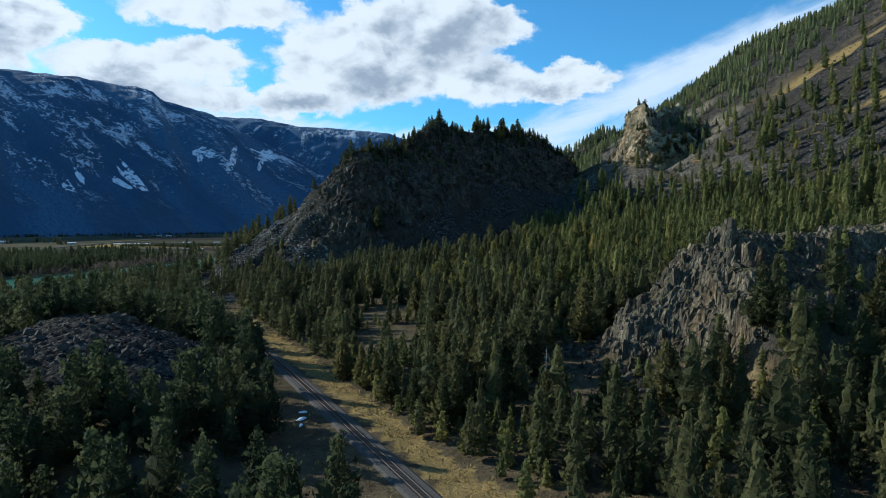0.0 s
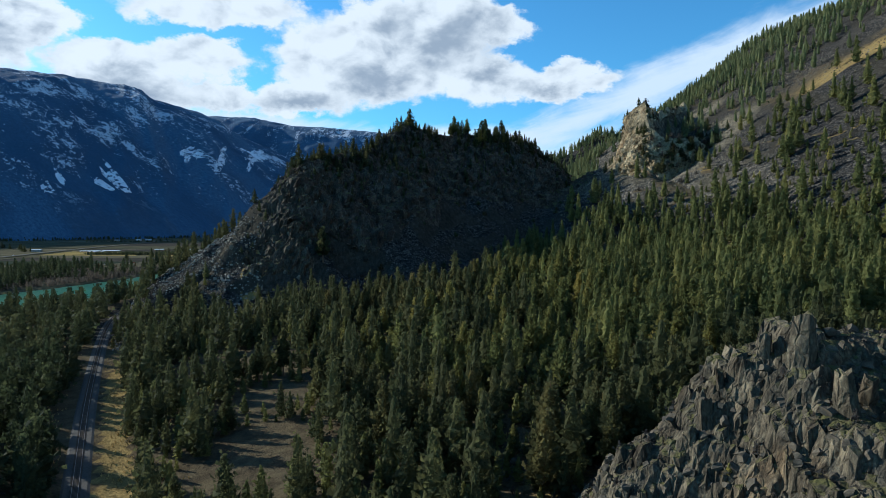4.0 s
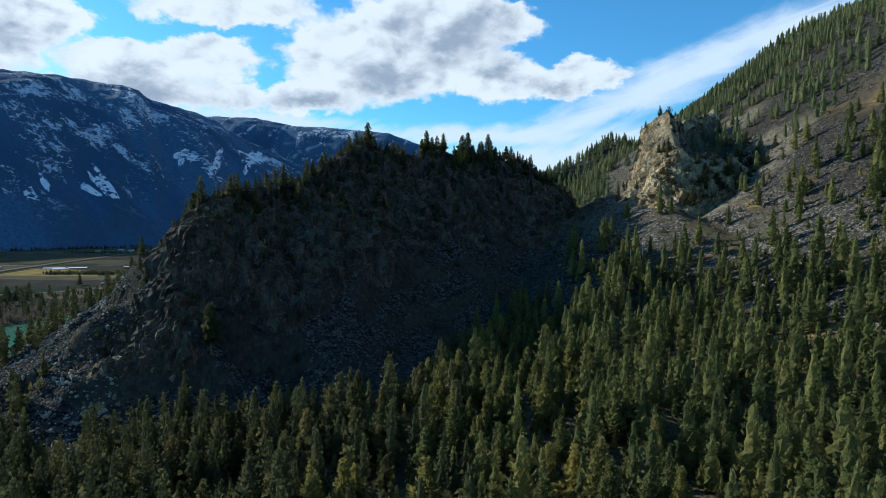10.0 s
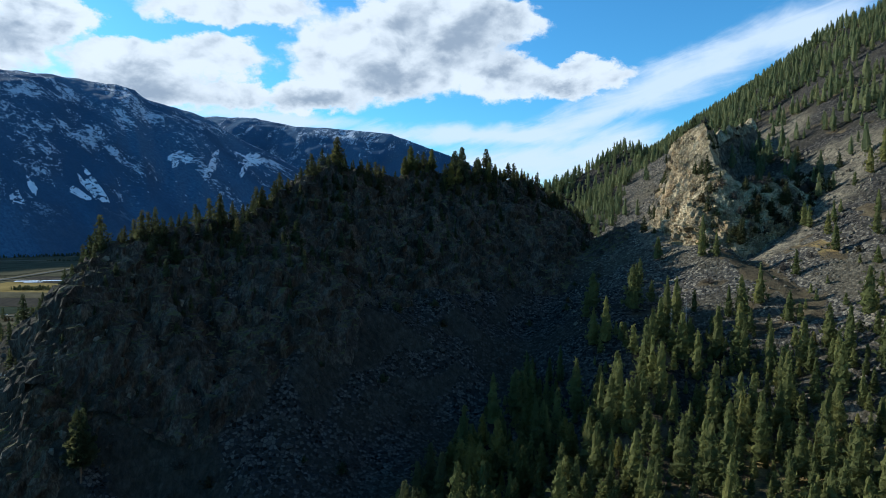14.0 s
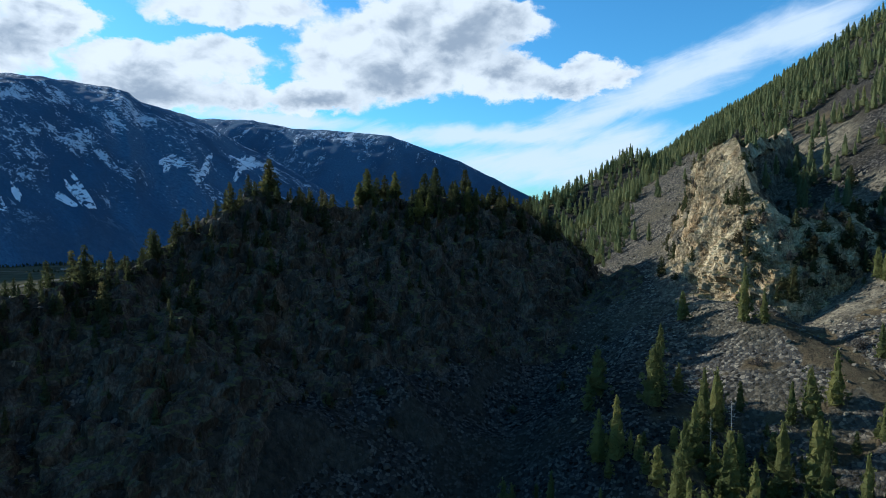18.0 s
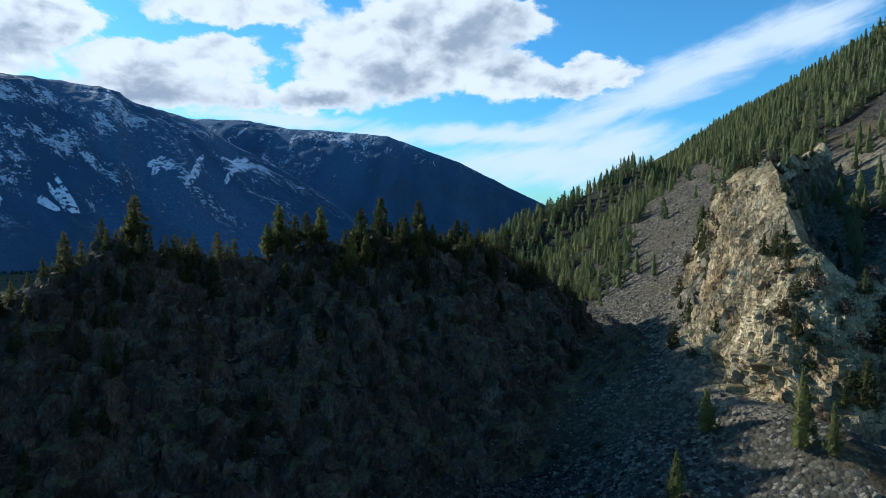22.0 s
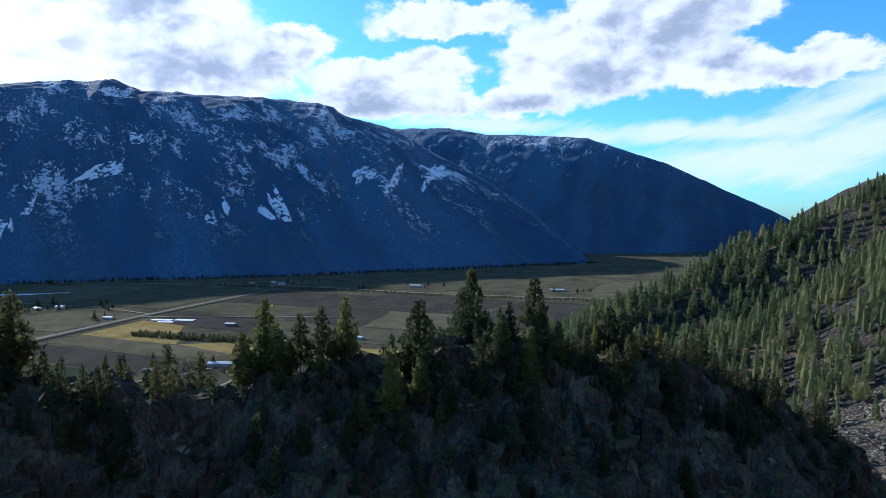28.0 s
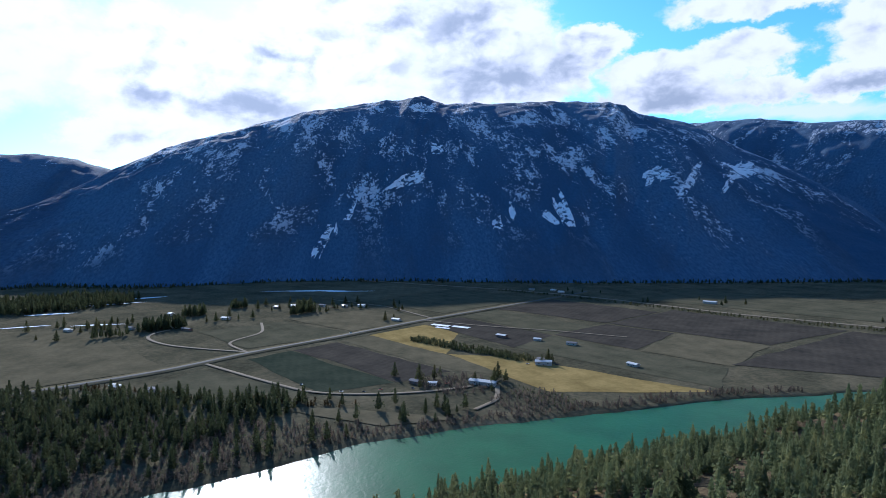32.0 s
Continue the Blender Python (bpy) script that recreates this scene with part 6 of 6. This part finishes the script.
for x, y, t, w, d, h, wl, rf, kind in (
        (-408, 1205, 20, 34, 11, 4.5, WALL, ROOF_WHITE, 1), (-420, 1340, 35, 22, 12, 5, WALL, ROOF_WHITE, 1), (-432, 1352, -10, 14, 9, 4, WALL_RED, ROOF_GREY, 0),
        (-470, 1150, 10, 13, 9, 3.5, WALL_RED, ROOF_GREY, 0), (-450, 1160, 40, 10, 8, 3.2, WALL, ROOF_WHITE, 0), (-845, 1431, 8, 18, 10, 4, WALL, ROOF_WHITE, 1),
        (-1098, 1200, 30, 16, 10, 4, WALL, ROOF_WHITE, 0), (-1157, 1388, 15, 18, 11, 4, WALL, ROOF_WHITE, 0), (-1076, 1470, -20, 16, 10, 4, WALL, ROOF_WHITE, 0),
        (-1168, 1352, 0, 15, 10, 4, WALL_RED, ROOF_WHITE, 0), (-1120, 1440, 25, 14, 10, 4, WALL, ROOF_GREY, 0), (-1050, 1500, 10, 18, 11, 4.5, WALL, ROOF_WHITE, 0),
        (-1030, 1095, 15, 22, 8, 3.5, WALL_RED, ROOF_GREY, 1), (-1230, 1142, 0, 16, 10, 4, WALL, ROOF_WHITE, 0), (-1112, 1026, 20, 15, 9, 4, WALL, ROOF_GREY, 0),
        (-1165, 938, 10, 18, 9, 4, WALL, ROOF_WHITE, 1), (-890, 2040, 20, 16, 10, 4, WALL, ROOF_WHITE, 0), (-930, 2060, -5, 14, 9, 4, WALL, ROOF_WHITE, 0),
        (-985, 2035, 30, 15, 10, 4, WALL, ROOF_GREY, 0), (-520, 2110, 5, 30, 12, 5, WALL, ROOF_WHITE, 1), (-150, 2140, 10, 34, 12, 5, WALL, ROOF_WHITE, 1), (60, 2180, 0, 24, 12, 5, WALL, ROOF_WHITE, 1),
        (-700, 880, 15, 14, 9, 3.5, WALL, ROOF_WHITE, 0), (-655, 905, -15, 12, 9, 3.5, WALL, ROOF_GREY, 0), (-590, 1450, 5, 18, 9, 4, WALL_RED, ROOF_WHITE, 1), (-470, 1480, 12, 16, 9, 4, WALL, ROOF_GREY, 1),
        (-330, 1420, -12, 16, 8, 3.6, WALL, ROOF_WHITE, 1), (-530, 1470, 20, 12, 8, 3.5, WALL, ROOF_WHITE, 0)):
    barn = kind == 1
    colour = "pale metal roof" if rf is ROOF_WHITE else "dark shingle roof"
    house(x, y, t, w, d, h, wl, rf, ("long farm shed with a " if barn else "small farmhouse with a ") + colour + " on the valley floor", "shed" if barn else "house", "farm_shed" if barn else "house")

for x, y, w, d, t in ((-745, 1457, 40, 14, 12), (-705, 1470, 36, 14, 12), (-722, 1440, 30, 9, 12)):
    r = new("crop_cover", mesh_of("crop_cover", *ribbon(np.linspace(-w / 2, w / 2, 9), np.zeros(9), [(-d / 2, 0.0), (-d / 4, 0.9), (d / 4, 0.9), (d / 2, 0.0)], 0.0), SHEETING))
    r.matrix_basis = pose(x, y, FLOOR + 0.5, 0, 0, t)
    tagged(r, "white plastic sheeting over rows of a field", "sheeting", "covered crops")


def snow_sheet(x, y, rx, ry, turn, seed):
    n = 28
    a = np.arange(n) / n * 2 * np.pi
    rr = 1 + 1.1 * fbm(np.cos(a) * 2 + seed, np.sin(a) * 2, 1.6, seed, 4)
    rim = np.stack([np.cos(a) * rr * rx, np.sin(a) * rr * ry, 0 * a], -1)
    v = np.concatenate([[[0, 0, 0.5]], rim * 0.6 + (0, 0, 0.4), rim])
    f = [(0, 1 + i, 1 + (i + 1) % n) for i in range(n)]
    for i in range(n):
        p, q = 1 + i, 1 + (i + 1) % n
        f += [(p, p + n, q + n), (p, q + n, q)]
    ob = new("snow_patch", mesh_of("snow_patch", v, f, SNOW, True))
    ob.matrix_basis = pose(x, y, max(float(land(x, y)), FLOOR + 0.6) if x < -400 else float(land(x, y)) + 0.1, 0, 0, turn)
    tagged(ob, "melting white snow lying on the ground", "snow", "snow on the valley floor")


for k, c in enumerate(((-1075, 1085, 26, 9, 40), (-1420, 1560, 110, 9, 50), (-1330, 1640, 70, 7, 50), (-1200, 1000, 40, 5, 60), (-1500, 1080, 70, 8, 80), (-1420, 960, 50, 7, 70), (-1560, 1200, 60, 9, 85),
                        (-65, 304, 3.5, 2.2, 20), (-37, 162, 1.6, 0.7, 60), (-38, 168, 1.1, 0.5, 20), (-36, 157, 0.9, 0.5, 80), (-1270, 900, 45, 6, 70))):
    snow_sheet(*c, 400 + k)

# ---- trees and scrub of the valley ----
valley_rng = np.random.default_rng(29)
for cx, cy, n, sp in ((-1150, 1380, 14, 40), (-1090, 1460, 10, 35), (-1130, 1020, 16, 45), (-1180, 950, 12, 40), (-1100, 1210, 6, 30), (-965, 1520, 3, 18), (-1020, 1560, 2, 20), (-860, 1440, 3, 16),
                      (-425, 1350, 4, 12), (-405, 1225, 6, 16), (-500, 2115, 5, 30), (-120, 2150, 7, 40), (-870, 2080, 4, 30), (-470, 1165, 5, 18), (-640, 2030, 2, 20)):
    for _ in range(n):
        x, y = cx + valley_rng.normal(0, sp), cy + valley_rng.normal(0, sp)
        tree(FIR_KINDS[valley_rng.integers(5)], x, y, valley_rng.uniform(0.7, 1.4), "dark spruce among the farms of the valley", "trees of the valley farms", "spruce_tree")


def in_strip(pts, half, soft=4.0):
    line = [(x, y, 0) for x, y in pts]
    return lambda x, y: 1 - step(along(x, y, line)[0], half - soft, half)


def bench(x, y):
    """The wooded flat across the river."""
    bank, east = river_side(x, y)
    inside = (east < 0) * step(bank, 14, 24) * (1 - step(y - 0.931 * x, 1470, 1500)) * (1 - step(-x, 700, 800)) * (y > 480)
    firs = 1 - 0.93 * step(x + 0.25 * (y - 900) + 40 * fbm(x, y, 70, 94, 3), -480, -440)
    return np.clip(inside * (0.9 + 0.5 * fbm(x, y, 60, 93, 3)), 0, 1) * firs


wood("bench_forest", scatter(6500, (-800, 480, -330, 1120), lambda x, y: bench(x, y) * 0.9, 5.4, 61), "dark fir wood on the flat across the river", 40, 8, NEEDLES_SHADE, (12, 22), 62, 1.8, 0.3, (0.20, 0.30), (0.5, 0.8))


def scrub(name, places, mat, label, tall, seed):
    r = np.random.default_rng(seed)
    protos = [crown(r, 1.0, 0.55, 0.0, 16, 0.4, 1.9, 0.42, 4) for _ in range(6)]
    x, y = places[:, 0], places[:, 1]
    z = land(x, y) - 0.1
    vs, fs, at = [], [], 0
    for px, py, pz in zip(x, y, z):
        v, f = protos[r.integers(6)]
        h = r.uniform(*tall)
        vs.append(v * (h * r.uniform(0.8, 1.4), h * r.uniform(0.8, 1.4), h) + (px, py, pz))
        fs.append(f + at)
        at += len(v)
    tagged(new(name, mesh_of(name, np.concatenate(vs), np.concatenate(fs), mat)), label, "shrubs", kind="stuff")


def banks(x, y):
    bank, east = river_side(x, y)
    edge = (east < 0) * step(bank, 9, 13) * (1 - step(bank, 24, 40)) * (y > 650)
    farm = oval(x, y, -430, 1180, 45, 40) + oval(x, y, -330, 1190, 35, 40) * 0.7
    flat = (east < 0) * step(bank, 12, 20) * (1 - step(y - 0.931 * x, 1360, 1385)) * (x > -760) * (y > 480)
    return np.clip(np.maximum(np.maximum(edge, farm), flat * (0.75 + 0.8 * fbm(x, y, 40, 95, 3))), 0, 1)


scrub("bare_scrub", scatter(26000, (-800, 560, -100, 1450), banks, 3.8, 63), TWIGS, "leafless grey-brown scrub along the river", (3.2, 7.0), 64)
scrub("hedge", scatter(2500, (-700, 1280, -430, 1380), in_strip([(-668, 1332), (-560, 1338), (-462, 1346)], 17), 3.2, 65), NEEDLES_SHADE, "dark evergreen shelter belt between fields", (4, 8), 66)
scrub("orchard_rows", scatter(1500, (-400, 1150, -260, 1260), lambda x, y: oval(x, y, -325, 1215, 50, 26) * (np.sin(x * 0.8 + y * 0.5) > 0), 3.0, 67), NEEDLES_DARK, "low green nursery rows by the river", (1.5, 2.6), 68)
scrub("road_hedge", scatter(6000, (-1100, 1930, 620, 2120), in_strip([(-1029, 1965), (-860, 1975), (-695, 1975), (-410, 1955), (-156, 1975), (200, 2030), (600, 2090)], 15), 6.0, 69),
      NEEDLES_DARK, "dark belt of shrubs along the far road", (3, 7), 70)
scrub("track_hedge", scatter(1600, (-760, 820, -440, 1130), in_strip([(-725, 852), (-598, 931), (-520, 985), (-446, 1041)], 11), 3.2, 71), NEEDLES_BROWN, "dark brown hedge along the farm track", (3.5, 6.5), 72)
wood("hamlet_trees", scatter(20000, (-1700, 780, -1050, 1520), lambda x, y: oval(x, y, -1075, 1070, 24, 42) + oval(x, y, -1040, 975, 22, 34) + oval(x, y, -1195, 1180, 18, 24) + oval(x, y, -1231, 1291, 14, 18) + oval(x, y, -1045, 1350, 26, 32) + oval(x, y, -1115, 1390, 18, 18) + oval(x, y, -1560, 1000, 110, 160) * 0.5, 4.8, 73),
     "dark spruce clumps by the hamlet", 24, 6, NEEDLES_SHADE, (14, 27), 74, 1.8, 0.3, (0.22, 0.3), (0.45, 0.7))


def on_hill(x, y):
    hd, hs, ht = along(x, y, HILL)
    return np.clip((hs < 0) * (1 - step(hd, 60, 95)) * step(fbm(x, y, 26, 88, 4), -0.15, 0.35) + 0.25 * (hd < 14), 0, 1) * (land(x, y, False) > 22)


def on_crag(x, y):
    return (1 - step(along(x, y, CRAG)[0], 20, 46)) * step(fbm(x, y, 11, 89, 3), -0.25, 0.15) * (land(x, y, False) > 14)


scrub("hillside_scrub", scatter(6000, (-150, 480, 170, 780), on_hill, 3.0, 75), NEEDLES_BROWN, "low rusty-green scrub between the rocks of the hill", (1.0, 2.8), 76)
scrub("crag_scrub", scatter(3600, (40, 130, 230, 250), on_crag, 2.0, 77), TWIGS, "bare brown brush on the ledges of the crag", (1.0, 2.8), 78)

foot_line = [(x, y) for x, y in foot[1:]]
wood("foot_forest", scatter(30000, (-2200, 700, -100, 3250), in_strip(foot_line, 60, 40), 6.5, 79), "dark belt of fir trees along the foot of the mountain", 6, 6, NEEDLES_SHADE, (7, 13), 80, 2.4, 0.3, (0.38, 0.5))


# parked farm vehicles
PAINT = [plain("car_paint", c, 0.35, 0.2, 0.05, 1.0, 0.0) for c in ((0.6, 0.62, 0.64), (0.08, 0.09, 0.11), (0.35, 0.06, 0.05))]
RUBBER = plain("rubber", (0.02, 0.02, 0.02), 0.9)


def car(x, y, turn, paint):
    root = new("car")
    root.empty_display_size = 0.5
    body = np.array([(sx * w, sy * 0.9 * s, z) for z, w, s in ((0.35, 2.2, 1.0), (0.95, 2.25, 1.0)) for sy in (-1, 1) for sx in (-1, 1)])
    cab = np.array([(sx * w - 0.3, sy * s, z) for z, w, s in ((0.95, 1.4, 0.85), (1.55, 0.95, 0.7)) for sy in (-1, 1) for sx in (-1, 1)])
    part("body", mesh_of("body", body, cube_q, paint), root)
    part("cabin", mesh_of("cabin", cab, cube_q, PANE), root, "dark glazed cabin")
    a = np.arange(10) / 10 * 2 * np.pi
    tyre = np.concatenate([np.stack([np.cos(a) * 0.33, 0 * a + s, np.sin(a) * 0.33 + 0.33], -1) for s in (-0.11, 0.11)])
    tf = [t for i in range(10) for t in ((i, (i + 1) % 10, (i + 1) % 10 + 10), (i, (i + 1) % 10 + 10, i + 10))] + [(0, i + 1, i) for i in range(1, 9)] + [(10, 10 + i, 11 + i) for i in range(1, 9)]
    wheel = mesh_of("wheel", tyre, tf, RUBBER)
    for wx in (-1.35, 1.35):
        for wy in (-0.82, 0.82):
            part("wheel", wheel, root, m=Matrix.Translation((wx, wy, 0)))
    root.matrix_basis = pose(x, y, FLOOR + 0.6, 0, 0, turn)
    tagged(root, "car parked by the farm track in the valley", "car", "parked cars")


for k, (x, y, t) in enumerate(((-500, 1062, 40), (-480, 1080, 20), (-475, 1100, 70), (-560, 1046, 10), (-452, 1130, 0), (-440, 1175, 50), (-436, 1325, 30), (-405, 1350, 80), (-1080, 1440, 15), (-800, 1290, 95))):
    car(x, y, t, PAINT[k % 3])
